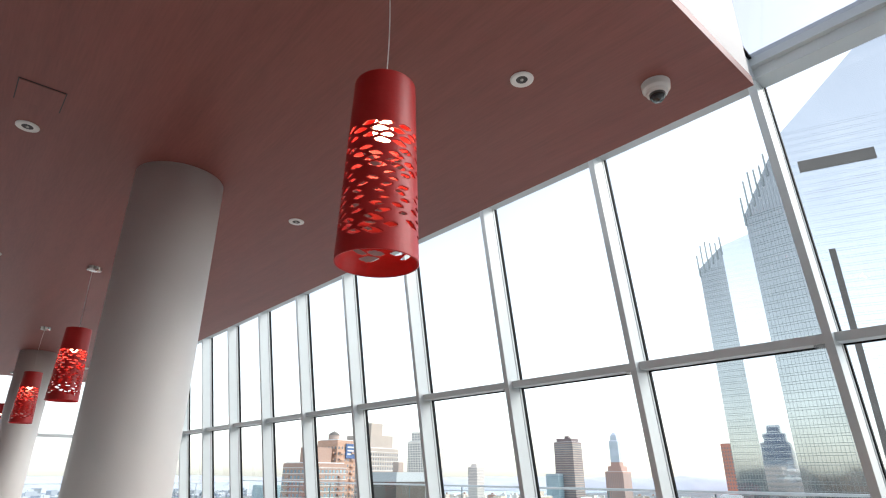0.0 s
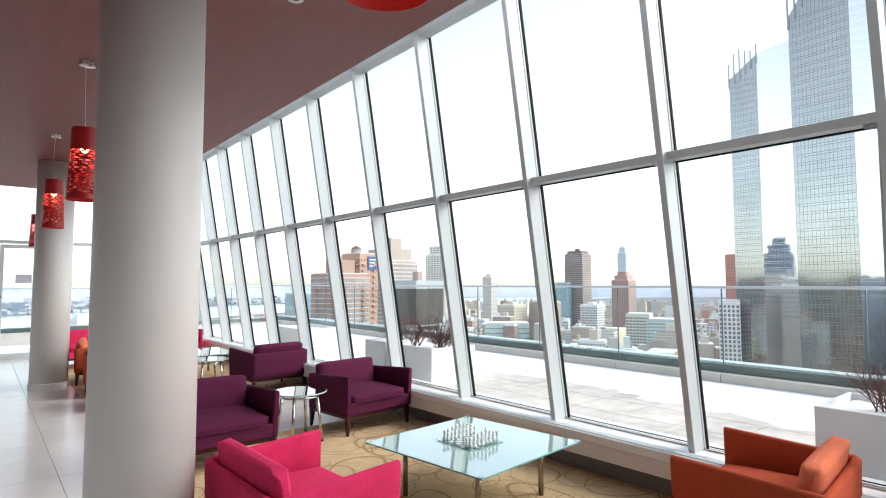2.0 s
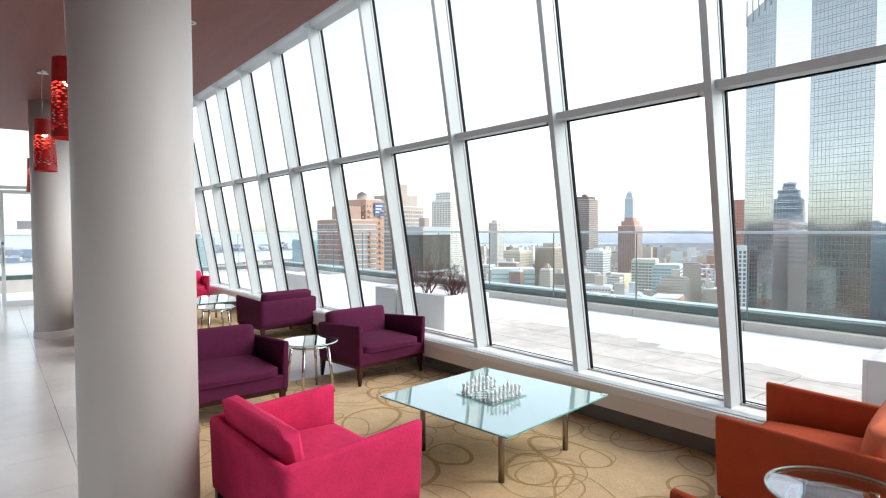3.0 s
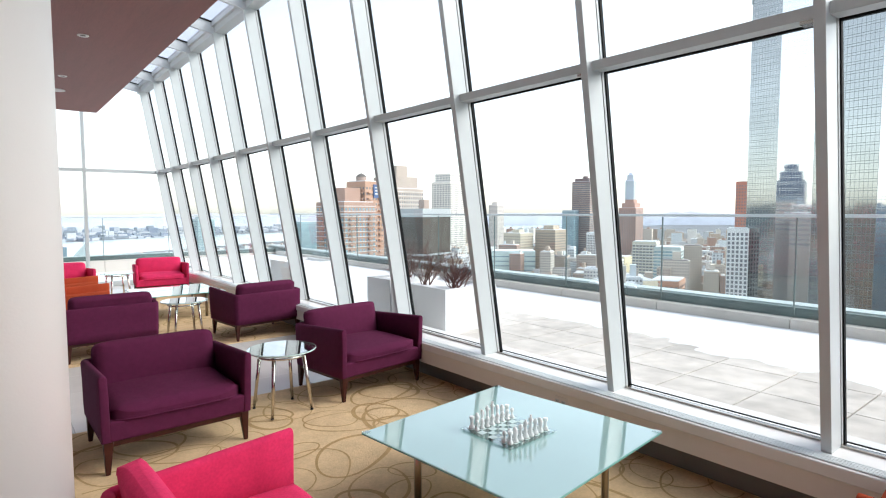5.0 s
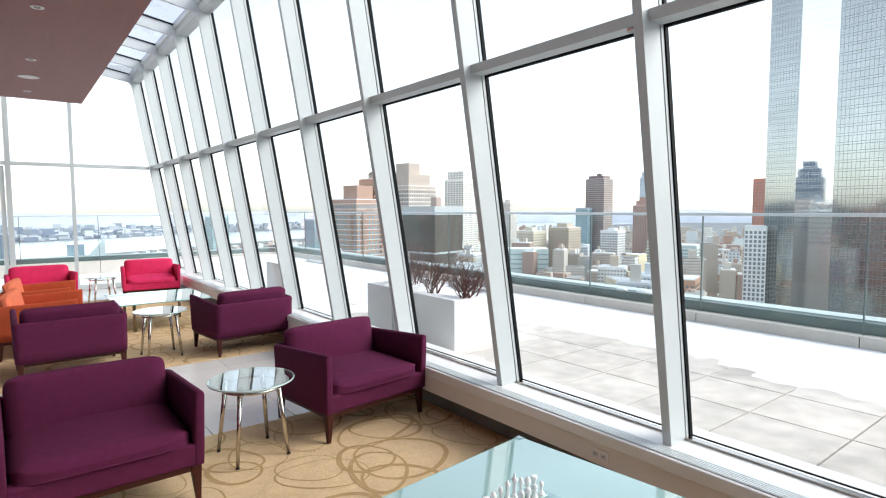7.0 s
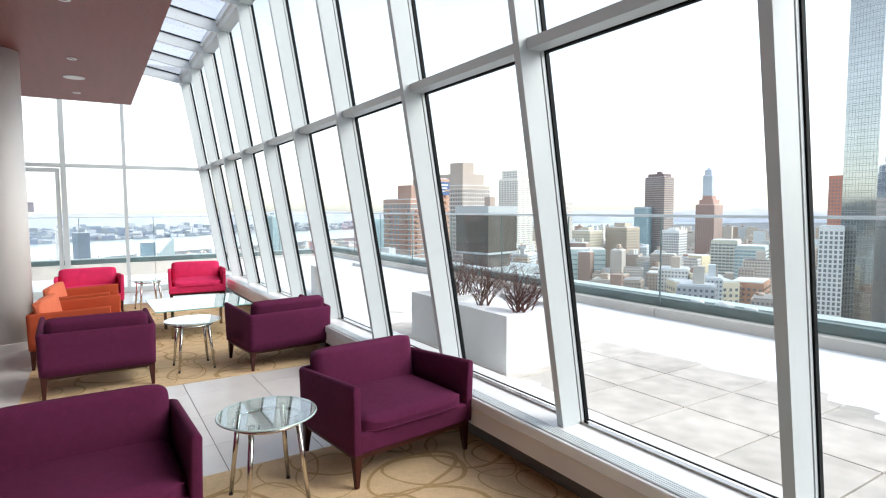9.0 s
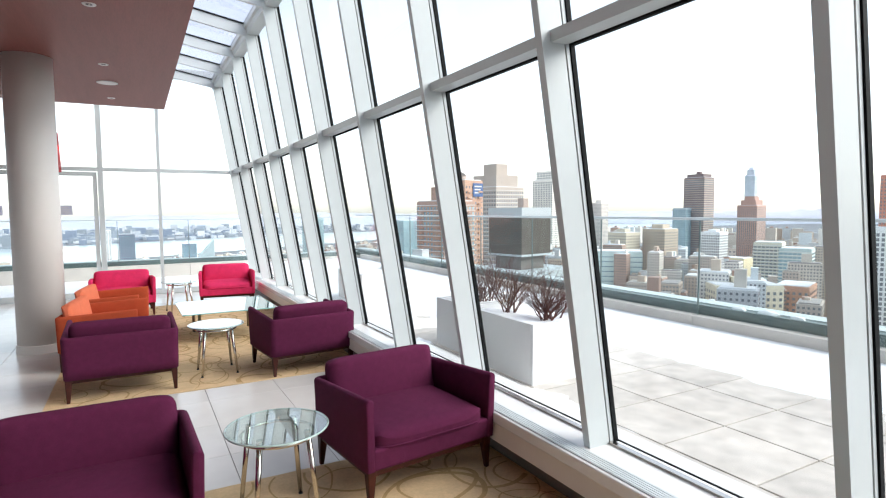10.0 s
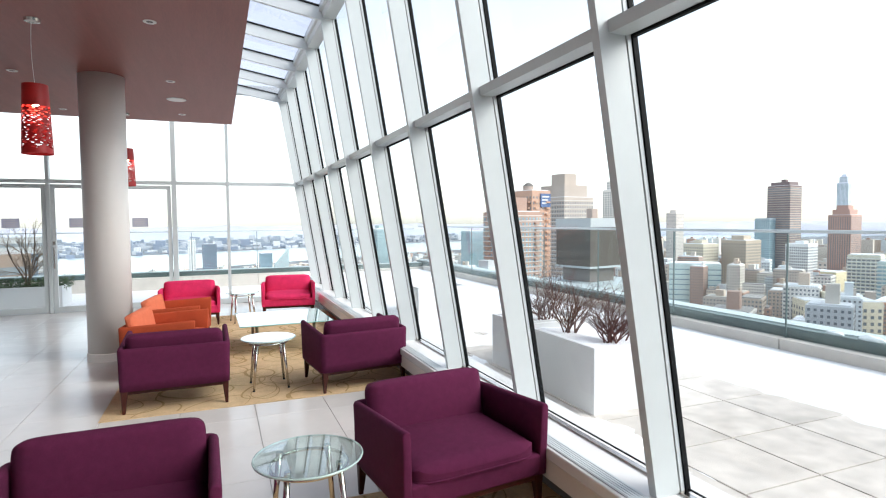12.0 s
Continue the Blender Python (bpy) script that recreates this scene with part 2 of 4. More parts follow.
floor = structure("floor", boxed(-6, 4.75, Y0, Y1 + 0.1, -0.3, -0.008), M_GROUT, "pale grey polished tile floor of the lounge", "floor")
# unseen solid strip, added to lower the west glazing and dim its light
structure("wall_west", boxed(-6.2, -6, Y0, Y1, 2.3, 4.95), M_WALL, "unseen white wall strip added to cut light above the west glazing", "wall")
west = thing("window_3", "white-framed glazed wall along the other side", "window", kind="structure")
for k in range(16):
    yy = Y0 + k * 1.3
    part("mullion", boxed(-6.1, -5.95, yy - 0.035, yy + 0.035, 0, 2.3), M_WHITE, west)
    if k < 15:
        pw = part("pane", boxed(-6.04, -6.03, yy + 0.035, yy + 1.265, 0.05, 2.3), M_GLASS, west)
        pw.visible_shadow = False
        part("rail", boxed(-6.08, -5.97, yy + 0.036, yy + 1.264, 2.0, 2.06), M_WHITE, west)
structure("wall_south", boxed(-6.2, 4.9, Y0 - 0.2, Y0, -0.3, 4.9), M_WALL, "plain white painted end wall of the lounge", "wall")
structure("ceiling", boxed(-6, 3.03, 0.9, 14.03, CEIL, CEIL + 0.05), M_CEIL, "dropped red-brown wood veneer ceiling panel", "ceiling")
structure("ceiling_upstand", boxed(-6, 3.026, 0.905, 14.02, CEIL + 0.052, 4.38), M_WALL, "white upstand above the dropped wooden ceiling", "ceiling")
structure("roof", boxed(-6.2, 2.3, Y0 - 0.2, Y1 + 0.2, 4.56, 4.95), M_WALL, "flat white roof over the lounge", "roof")
bm = boxed(4.455, 4.95, Y0, Y1, 0.30, 0.37, bevel=0.008)
sill = structure("window_sill", bm, M_SILL, "white stone sill running under the leaning glass wall", "sill")
structure("sill_fascia", boxed(4.468, 4.95, Y0, Y1, 0.180, 0.298), M_FASCIA, "warm white front panel under the window sill", "trim")
structure("baseboard", boxed(4.62, 4.95, Y0, Y1, -0.3, 0.178), M_BASE, "dark grey recessed base under the window sill", "baseboard")
grille = thing("sill_grille", "long white slotted air grille set in the window sill", "grille", kind="")
gb = bmesh.new()
for i in range(5):
    box(gb, 4.482 + i * 0.017, 4.495 + i * 0.017, 0.5, 14.8, 0.371, 0.378)
part("slats", gb, M_WHITE, grille)
part("slot", boxed(4.476, 4.567, 0.5, 14.8, 0.3705, 0.376), M_WHITE, grille)

# leaning glass wall: one mullion, two panes and gaskets per bay
window_wall = thing("window_1", "tall white-framed glass wall leaning into the lounge", "window", kind="structure")
for y in MULLIONS:
    part("mullion", leaning_box(y - 0.024, y + 0.024, 0.37, HEAD + 0.05, 0.0, 0.140), M_WHITE, window_wall)
    part("slot", leaning_box(y - 0.018, y + 0.018, 0.372, HEAD + 0.04, 0.1405, 0.1465), M_BASE, window_wall)
    part("fin", leaning_box(y - 0.027, y + 0.027, 0.371, HEAD + 0.045, 0.147, 0.168), M_WHITE, window_wall)
    part("gasket", leaning_box(y - 0.034, y + 0.034, 0.375, HEAD, 0.172, 0.199), M_GASKET, window_wall)
bays = list(zip(MULLIONS, MULLIONS[1:])) + [(MULLIONS[-1], Y1 - 0.03)]
for a, b in bays:
    rail = part("transom", leaning_box(a + 0.0245, b - 0.0245, 2.468, 2.522, 0.055, 0.150), M_WHITE, window_wall)
    part("glazing_stop", leaning_box(a + 0.028, b - 0.028, 2.474, 2.516, 0.1505, 0.168), M_WHITE, rail)
    part("rail_gasket", leaning_box(a + 0.034, b - 0.034, 2.462, 2.528, 0.1685, 0.19), M_GASKET, rail)
    part("end_bracket", leaning_box(a + 0.025, a + 0.10, 2.452, 2.4675, 0.062, 0.13), M_CHROME, rail)
    part("header", leaning_box(a + 0.0245, b - 0.0245, HEAD - 0.025, HEAD + 0.05, 0.03, 0.18), M_WHITE, window_wall)
    for z0, z1 in ((0.379, 2.474), (2.526, HEAD - 0.022)):
        p = part("pane", leaning_box(a + 0.03, b - 0.03, z0, z1, 0.182, 0.187), M_GLASS, window_wall)
        p.visible_shadow = False
    part("bead", leaning_box(a + 0.034, b - 0.034, 0.385, 0.392, 0.184, 0.194), M_GASKET, window_wall)
    part("glazing_bead", leaning_box(a + 0.027, b - 0.027, 0.371, 0.384, 0.135, 0.167), M_CHROME, window_wall, "bright metal bead under the glass")
part("corner_post", leaning_box(Y1 - 0.05, Y1 + 0.06, 0.0, HEAD + 0.05, 0.15, 0.27), M_WHITE, window_wall)

# glazed roof strip above the leaning wall
skylight = thing("skylight", "sloping white-framed glass roof strip above the glass wall", "skylight", kind="structure")
SX0, SZ0, SX1, SZ1 = glass_x(HEAD) + 0.02, HEAD + 0.05, 2.28, 4.55


def roof_box(y0, y1, x0, x1, lo, hi):
    bm = bmesh.new()
    v = []
    for x in (x0, x1):
        z = SZ0 + (x - SX0) * (SZ1 - SZ0) / (SX1 - SX0)
        v += [bm.verts.new((x, y0, z + lo)), bm.verts.new((x, y1, z + lo)), bm.verts.new((x, y1, z + hi)), bm.verts.new((x, y0, z + hi))]
    for f in ((0, 1, 2, 3), (7, 6, 5, 4), (0, 4, 5, 1), (1, 5, 6, 2), (2, 6, 7, 3), (3, 7, 4, 0)):
        bm.faces.new([v[i] for i in f])
    bmesh.ops.recalc_face_normals(bm, faces=bm.faces[:])
    return bm


for y in MULLIONS:
    part("rafter", roof_box(y - 0.026, y + 0.026, SX0 + 0.10, SX1, -0.10, 0.05), M_WHITE, skylight)
    part("gasket", roof_box(y - 0.046, y + 0.046, SX0 + 0.10, SX1, 0.052, 0.07), M_GASKET, skylight)
for a, b in bays:
    p = part("pane", roof_box(a + 0.03, b - 0.03, SX0 + 0.13, SX1, 0.055, 0.06), M_SKYGLASS, skylight)
    p.visible_shadow = False
part("eaves_beam", roof_box(Y0, Y1, SX0 - 0.03, SX0 + 0.15, -0.004, 0.09), M_WHITE, skylight)

# far glazed end wall with a pair of doors
far_wall = thing("window_2", "white-framed glazed end wall with view over the river", "window", kind="structure")
FX = [4.5, 2.95, 1.94, -0.20, -2.3, -4.2, -6.0]
for x in FX[1:]:
    w = 0.045 if x == 1.94 else 0.03
    part("mullion", boxed(x - w, x + w, Y1 - 0.05, Y1 + 0.08, 0, 4.555), M_WHITE, far_wall)
part("transom", boxed(-6, 4.34, Y1 - 0.045, Y1 + 0.07, 2.46, 2.53), M_WHITE, far_wall)
part("head", boxed(-6, 4.13, Y1 - 0.05, Y1 + 0.08, 4.36, 4.555), M_WHITE, far_wall)
part("bottom_rail", boxed(1.98, 4.66, Y1 - 0.045, Y1 + 0.07, 0, 0.10), M_WHITE, far_wall)
for a, b in zip(FX, FX[1:]):
    for z0, z1 in ((0.02, 2.46), (2.53, 4.38)):
        top = min(a, glass_x((z0 + z1) / 2)) if a == 4.5 else a
        p = part("pane", boxed(b, top, Y1 + 0.02, Y1 + 0.03, z0, z1), M_GLASS, far_wall)
        p.visible_shadow = False


def door(x0, x1):
    d = thing("door_1", "white-framed glass terrace door standing closed", "door", kind="structure")
    for a, b, z0, z1 in ((x0, x0 + 0.07, 0.01, 2.44), (x1 - 0.07, x1, 0.01, 2.44), (x0 + 0.07, x1 - 0.07, 0.01, 0.12), (x0 + 0.07, x1 - 0.07, 2.36, 2.44)):
        part("door_frame", boxed(a, b, Y1 - 0.03, Y1 + 0.015, z0, z1, bevel=0.004), M_WHITE, d)
    part("handle", boxed(x0 + 0.025, x0 + 0.045, Y1 - 0.09, Y1 - 0.06, 0.85, 1.25, bevel=0.006), M_CHROME, d)
    part("lock", boxed(x0 + 0.02, x0 + 0.05, Y1 - 0.045, Y1 - 0.031, 1.30, 1.36), M_CHROME, d)
    part("notice", boxed(x0 + 0.28, x0 + 0.56, Y1 - 0.002, Y1 + 0.002, 1.62, 1.80), M_PAPER, d, "white paper notice on the glass")
    nb = bmesh.new()
    for i in range(4):
        box(nb, x0 + 0.31, x0 + 0.53 - 0.03 * (i % 2), Y1 - 0.0035, Y1 - 0.0025, 1.65 + i * 0.035, 1.662 + i * 0.035)
    part("notice_lines", nb, M_FASCIA, d)
    return d


door(-0.16, 0.87)
door(0.90, 1.88)
door(-2.26, -1.25)
door(-1.22, -0.24)


# pillars
def pillar(x, y, r=0.26):
    p = thing("pillar", "round off-white painted pillar from floor to ceiling", "pillar", pose(x, y, 0), "pillars", "structure")
    part("shaft", lathe([(r, 0.10), (r, CEIL)], 64), M_PILLAR, p, smooth=False)
    for poly in p.children[0].data.polygons:
        poly.use_smooth = len(poly.vertices) == 4
    part("skirting", lathe([(r + 0.012, 0.0), (r + 0.012, 0.095), (r + 0.002, 0.10)], 64), M_PILLAR, p)
    return p


pillar(1.28, 3.74)
pillar(1.46, 10.97, 0.25)


# ---- lounge things ----
def rug(x0, x1, y0, y1, label, seed):
    r = thing("rug", label, "rug", pose(0, 0, 0), "patterned rugs")
    part("carpet", boxed(x0, x1, y0, y1, 0.0, 0.008, bevel=0.003), M_RUG, r)
    rnd = random.Random(seed)
    bm = bmesh.new()
    cells = [(cx, cy) for cx in np.arange(x0, x1, 0.36) for cy in np.arange(y0, y1, 0.36)]
    rnd.shuffle(cells)
    count = len(cells)
    for k, (cx, cy) in enumerate(cells):
        cx, cy = cx + rnd.uniform(0, 0.36), cy + rnd.uniform(0, 0.36)
        a = rnd.uniform(0.15, 0.33)
        b = a * rnd.uniform(0.55, 0.95)
        th = rnd.uniform(0, math.pi)
        w = rnd.choice((0.005, 0.006, 0.008, 0.013))
        z = 0.0088 + 0.0012 * k / count
        n = 40
        prev = None
        for i in range(n + 1):
            t = 2 * math.pi * i / n
            wob = 1 + 0.07 * math.sin(2 * t + k) + 0.05 * math.sin(3 * t + 2 * k)
            ww = w * (1 + 0.35 * math.sin(t + k))
            pts = []
            for s in (-1, 1):
                ex, ey = (a * wob + s * ww) * math.cos(t), (b * wob + s * ww) * math.sin(t)
                pts.append((cx + ex * math.cos(th) - ey * math.sin(th), cy + ex * math.sin(th) + ey * math.cos(th)))
            inside = all(x0 + 0.01 < px < x1 - 0.01 and y0 + 0.01 < py < y1 - 0.01 for px, py in pts)
            cur = [bm.verts.new((px, py, z)) for px, py in pts] if inside else None
            if prev and cur:
                bm.faces.new((prev[0], prev[1], cur[1], cur[0]))
            prev = cur
    for f in bm.faces:
        f.normal_update()
        if f.normal.z < 0:
            f.normal_flip()
    tagged(part("loop_pattern", bm, M_LOOP, r, "darker olive looping line pattern"), kind="stuff")
    return r


rug(1.66, 4.615, 0.55, 6.24, "golden beige carpet with olive looping lines", 3)
rug(1.76, 4.615, 8.33, 13.75, "golden beige carpet with olive looping lines", 8)


def armchair(cloth, label, pillow=None, seat_cloth=None):
    """Faces -y, centred on its footprint."""
    W, D, ARM = 0.92, 0.755, 0.628
    c = thing("armchair", label, "armchair")
    t = 0.05
    # one upholstered shell wraps both arms and the back
    rad, hw = 0.055, W / 2
    path = [(-hw, -D / 2 + q * (D - rad) / 5, -1.0, 0.0) for q in range(6)]
    path += [(-hw + rad - rad * math.cos(a), D / 2 - rad + rad * math.sin(a), -math.cos(a), math.sin(a)) for a in [math.pi / 2 * q / 6 for q in range(1, 6)]]
    path += [(-hw + rad + q * (W - 2 * rad) / 6, D / 2, 0.0, 1.0) for q in range(7)]
    path += [(hw - rad + rad * math.sin(a), D / 2 - rad + rad * math.cos(a), math.sin(a), math.cos(a)) for a in [math.pi / 2 * q / 6 for q in range(1, 6)]]
    path += [(hw, D / 2 - rad - q * (D - rad) / 5, 1.0, 0.0) for q in range(6)]
    bm = bmesh.new()
    rings = []
    for px, py, nx, ny in path:
        hi = ARM - 0.042 * (py + D / 2) / D
        prof = [(-0.010, 0.213), (-0.006, 0.30), (-0.004, 0.46), (0.0, hi - 0.022), (-0.006, hi - 0.007), (-0.018, hi), (-0.032, hi), (-0.044, hi - 0.007), (-t, hi - 0.022), (-t - 0.012, 0.213)]
        front = 0.012 if py < -D / 2 + 0.01 else 0.0
        rings.append([bm.verts.new((px + nx * o, py + ny * o + front * max(0, (0.5 - z) / 0.27), z)) for o, z in prof])
    for a, b in zip(rings, rings[1:]):
        for q in range(len(a)):
            bm.faces.new((a[q], a[(q + 1) % len(a)], b[(q + 1) % len(a)], b[q]))
    bm.faces.new(rings[0])
    bm.faces.new(rings[-1][::-1])
    bmesh.ops.recalc_face_normals(bm, faces=bm.faces[:])
    ends = [e for e in bm.edges if len(e.link_faces) == 2 and any(len(f.verts) > 4 for f in e.link_faces)]
    bmesh.ops.bevel(bm, geom=ends, offset=0.009, segments=2, profile=0.5, affect='EDGES')
    part("shell", bm, cloth, c, smooth=True)
    bm = boxed(-W / 2 + 0.045, W / 2 - 0.045, -D / 2 + 0.010, D / 2 - 0.05, 0.213, 0.338, bevel=0.016, seg=3)
    for v in bm.verts:
        if v.co.y < -D / 2 + 0.05:
            v.co.y += 0.04 * (0.338 - v.co.z)
    part("seat_base", bm, cloth, c)
    bm = cushion(W - 0.108, D - 0.075, 0.118, p=6.0, crown=0.026)
    bmesh.ops.transform(bm, verts=bm.verts[:], matrix=pose(0, -0.040, 0.362, 1.0, 0, 0))
    seat = part("seat_cushion", bm, seat_cloth or cloth, c, smooth=True)
    pb = bmesh.new()
    nn = 48
    loop = []
    for i in range(nn):
        a = 2 * math.pi * i / nn
        x, y = math.cos(a), math.sin(a)
        k = 1 / (abs(x) ** 6 + abs(y) ** 6) ** (1 / 6)
        loop.append(Vector((x * k * (W - 0.106) / 2, y * k * (D - 0.073) / 2 - 0.042, 0.340)))
    run = [p for p in loop if p.y < -0.2]
    run.sort(key=lambda p: math.atan2(p.x, -p.y))
    prev = None
    for q, p in enumerate(run):
        along = (run[min(q + 1, len(run) - 1)] - run[max(q - 1, 0)]).normalized()
        side = along.cross(Vector((0, 0, 1)))
        cur = [pb.verts.new(p + side * 0.0045 * math.cos(a) + Vector((0, 0, 0.0045 * math.sin(a)))) for a in [math.pi * 2 * h / 6 for h in range(6)]]
        if prev:
            for h in range(6):
                pb.faces.new((prev[h], prev[(h + 1) % 6], cur[(h + 1) % 6], cur[h]))
        prev = cur
    part("piping", pb, seat_cloth or cloth, seat)
    bm = cushion(W - 0.118, 0.36, 0.105, p=8.0, crown=0.018)
    bmesh.ops.transform(bm, verts=bm.verts[:], matrix=pose(0, D / 2 - 0.118, 0.528, 80, 0, 0))
    part("back_cushion", bm, pillow or cloth, c, smooth=True)
    # walnut frame and tapered legs
    for a in ((-W / 2 + 0.04, W / 2 - 0.04, -D / 2 + 0.035, -D / 2 + 0.065), (-W / 2 + 0.04, W / 2 - 0.04, D / 2 - 0.07, D / 2 - 0.04),
              (-W / 2 + 0.03, -W / 2 + 0.06, -D / 2 + 0.066, D / 2 - 0.071), (W / 2 - 0.06, W / 2 - 0.03, -D / 2 + 0.066, D / 2 - 0.071)):
        part("rail", boxed(*a, 0.178, 0.2125, bevel=0.005), M_WALNUT, c)
    for sx in (-1, 1):
        for sy in (-1, 1):
            bm = bmesh.new()
            bmesh.ops.create_cube(bm, size=1)
            for v in bm.verts:
                x, y, z = v.co
                r = 0.013 if z < 0 else 0.028
                cx = sx * (W / 2 - (0.048 if z > 0 else 0.040))
                cy = sy * (D / 2 - (0.055 if z > 0 else 0.045))
                v.co = (cx + 2 * x * r, cy + 2 * y * r, 0.009 if z < 0 else 0.2125)
            bmesh.ops.bevel(bm, geom=[e for e in bm.edges], offset=0.005, segments=2, profile=0.5, affect='EDGES')
            part("leg", bm, M_WALNUT, c)
    return c


plum = armchair(M_PURPLE, "plum wool armchair with thin arms and walnut legs")
tagged(plum, group="plum armchairs")
plum.matrix_basis = pose(2.26, 5.68, 0, 0, 0, 1)
for x, y, r in ((3.965, 5.97, 7), (2.35, 8.80, 181), (4.04, 8.75, 187)):
    copy_thing(plum, pose(x, y, 0, 0, 0, r))
pink = armchair(M_PINK, "raspberry pink wool armchair with walnut legs")
tagged(pink, group="pink armchairs")
pink.matrix_basis = pose(2.01, 3.40, 0, 0, 0, 92)
for x, y, r in ((2.28, 13.15, 2), (3.90, 13.40, -6)):
    copy_thing(pink, pose(x, y, 0, 0, 0, r))
orange = armchair(M_ORANGE, "burnt orange wool armchair with a lighter back cushion", M_ORANGE2)
tagged(orange, group="orange armchairs")
orange.matrix_basis = pose(4.10, 1.73, 0, 0, 0, 186)
for x, y, r in ((2.24, 1.40, 180), (2.17, 10.0, 82), (2.19, 11.18, 82)):
    copy_thing(orange, pose(x, y, 0, 0, 0, r))


def side_table():
    c = thing("side_table", "round clear glass side table on splayed chrome legs", "side table", group="glass side tables")
    part("glass_top", lathe([(0.262, 0.496), (0.268, 0.499), (0.268, 0.507), (0.262, 0.510)], 64), M_TABLEGLASS, c)
    part("glass_rim", ring(bmesh.new(), 0.2665, 0.0055, 0.503, 64), M_RIM, c, "green polished glass edge", smooth=True)
    part("support_ring", ring(bmesh.new(), 0.19, 0.010, 0.462, 48), M_CHROME, c, smooth=True)
    for k in range(4):
        a = math.radians(45 + 90 * k)
        u = Vector((math.cos(a), math.sin(a), 0))
        leg = part("leg", tube(bmesh.new(), u * 0.238 + Vector((0, 0, 0.010)), u * 0.175 + Vector((0, 0, 0.492)), 0.011, 0.017, 16), M_CHROME, c, smooth=True)
        part("foot", tube(bmesh.new(), u * 0.2385 + Vector((0, 0, 0.008)), u * 0.2365 + Vector((0, 0, 0.018)), 0.0125, 0.0125, 12), M_DARK, leg)
        part("pad", tube(bmesh.new(), u * 0.175 + Vector((0, 0, 0.490)), u * 0.175 + Vector((0, 0, 0.4955)), 0.018, 0.018, 12), M_CHROME, leg)
    return c


st = side_table()
st.matrix_basis = pose(3.13, 5.76, 0, 0, 0, 3)
for x, y, r in ((3.19, 8.88, 2), (3.10, 13.0, 10), (3.40, 1.45, 20)):
    copy_thing(st, pose(x, y, 0, 0, 0, r))


def glass_table():
    c = thing("coffee_table", "large square mint-tinted glass coffee table on steel legs", "coffee table", group="glass coffee tables")
    h = 0.572
    part("tabletop", boxed(-h, h, -h, h, 0.392, 0.404, bevel=0.003), M_MINT, c)
    eb = bmesh.new()
    for a in ((-h - 0.002, h + 0.002, -h - 0.003, -h + 0.0), (-h - 0.002, h + 0.002, h, h + 0.003), (-h - 0.003, -h, -h, h), (h, h + 0.003, -h, h)):
        box(eb, *a, 0.3935, 0.4025)
    part("glass_edge", eb, M_GLASSEDGE, c, "green polished glass edge")
    for sx in (-1, 1):
        for sy in (-1, 1):
            leg = part("leg", tube(bmesh.new(), (sx * 0.36, sy * 0.36, 0.009), (sx * 0.36, sy * 0.36, 0.385), 0.020, 0.020, 24), M_STEEL, c, smooth=True)
            part("mount", tube(bmesh.new(), (sx * 0.36, sy * 0.36, 0.384), (sx * 0.36, sy * 0.36, 0.3915), 0.035, 0.035, 24), M_STEEL, leg)
            part("corner_cap", boxed(sx * 0.556 - 0.02, sx * 0.556 + 0.02, sy * 0.556 - 0.02, sy * 0.556 + 0.02, 0.404, 0.409, bevel=0.002), M_TABLEGLASS, c)
    return c


gt = glass_table()
gt.matrix_basis = pose(3.50, 3.57, 0, 0, 0, 6)
copy_thing(gt, pose(3.52, 10.75, 0, 0, 0, 1))

# glass chess set on the coffee table
TABLE = pose(3.495, 3.59, 0.404, 0, 0, 2)
board = thing("chess_board", "frosted and clear glass chess board on the coffee table", "chess board", TABLE)
M_FROST = material("frosted_glass_squares", (0.52, 0.66, 0.65), 0.4, vary=0.03)
part("plate", boxed(-0.185, 0.185, -0.185, 0.185, 0.006, 0.011, bevel=0.001), M_TABLEGLASS, board)
for i in range(8):
    for j in range(8):
        if (i + j) % 2:
            part("square", boxed(-0.16 + i * 0.04, -0.12 + i * 0.04, -0.16 + j * 0.04, -0.12 + j * 0.04, 0.0112, 0.0118), M_FROST, board)
for sx in (-1, 1):
    for sy in (-1, 1):
        part("foot", tube(bmesh.new(), (sx * 0.17, sy * 0.17, 0), (sx * 0.17, sy * 0.17, 0.006), 0.006, 0.006, 10), M_FROST, board)
M_PIECE = material("cut_crystal", (0.86, 0.90, 0.90), 0.16, vary=0.05, spec=0.8)
M_PIECE.node_tree.nodes["Principled BSDF"].inputs["Transmission Weight"].default_value = 0.12
PIECES = {"pawn": [(0.013, 0), (0.013, 0.006), (0.006, 0.014), (0.005, 0.026), (0.009, 0.031), (0.010, 0.037), (0.006, 0.044), (0.001, 0.046)],
          "rook": [(0.015, 0), (0.015, 0.007), (0.008, 0.016), (0.008, 0.036), (0.012, 0.042), (0.012, 0.052), (0.008, 0.052)],
          "knight": [(0.015, 0), (0.015, 0.007), (0.008, 0.016), (0.010, 0.032), (0.013, 0.044), (0.006, 0.058), (0.001, 0.060)],
          "bishop": [(0.015, 0), (0.015, 0.007), (0.007, 0.018), (0.006, 0.042), (0.010, 0.050), (0.007, 0.062), (0.001, 0.068)],
          "queen": [(0.016, 0), (0.016, 0.008), (0.008, 0.020), (0.006, 0.052), (0.012, 0.064), (0.006, 0.068), (0.004, 0.075), (0.001, 0.077)],
          "king": [(0.016, 0), (0.016, 0.008), (0.008, 0.020), (0.007, 0.058), (0.013, 0.070), (0.005, 0.076), (0.005, 0.088), (0.001, 0.090)]}
proto = {}
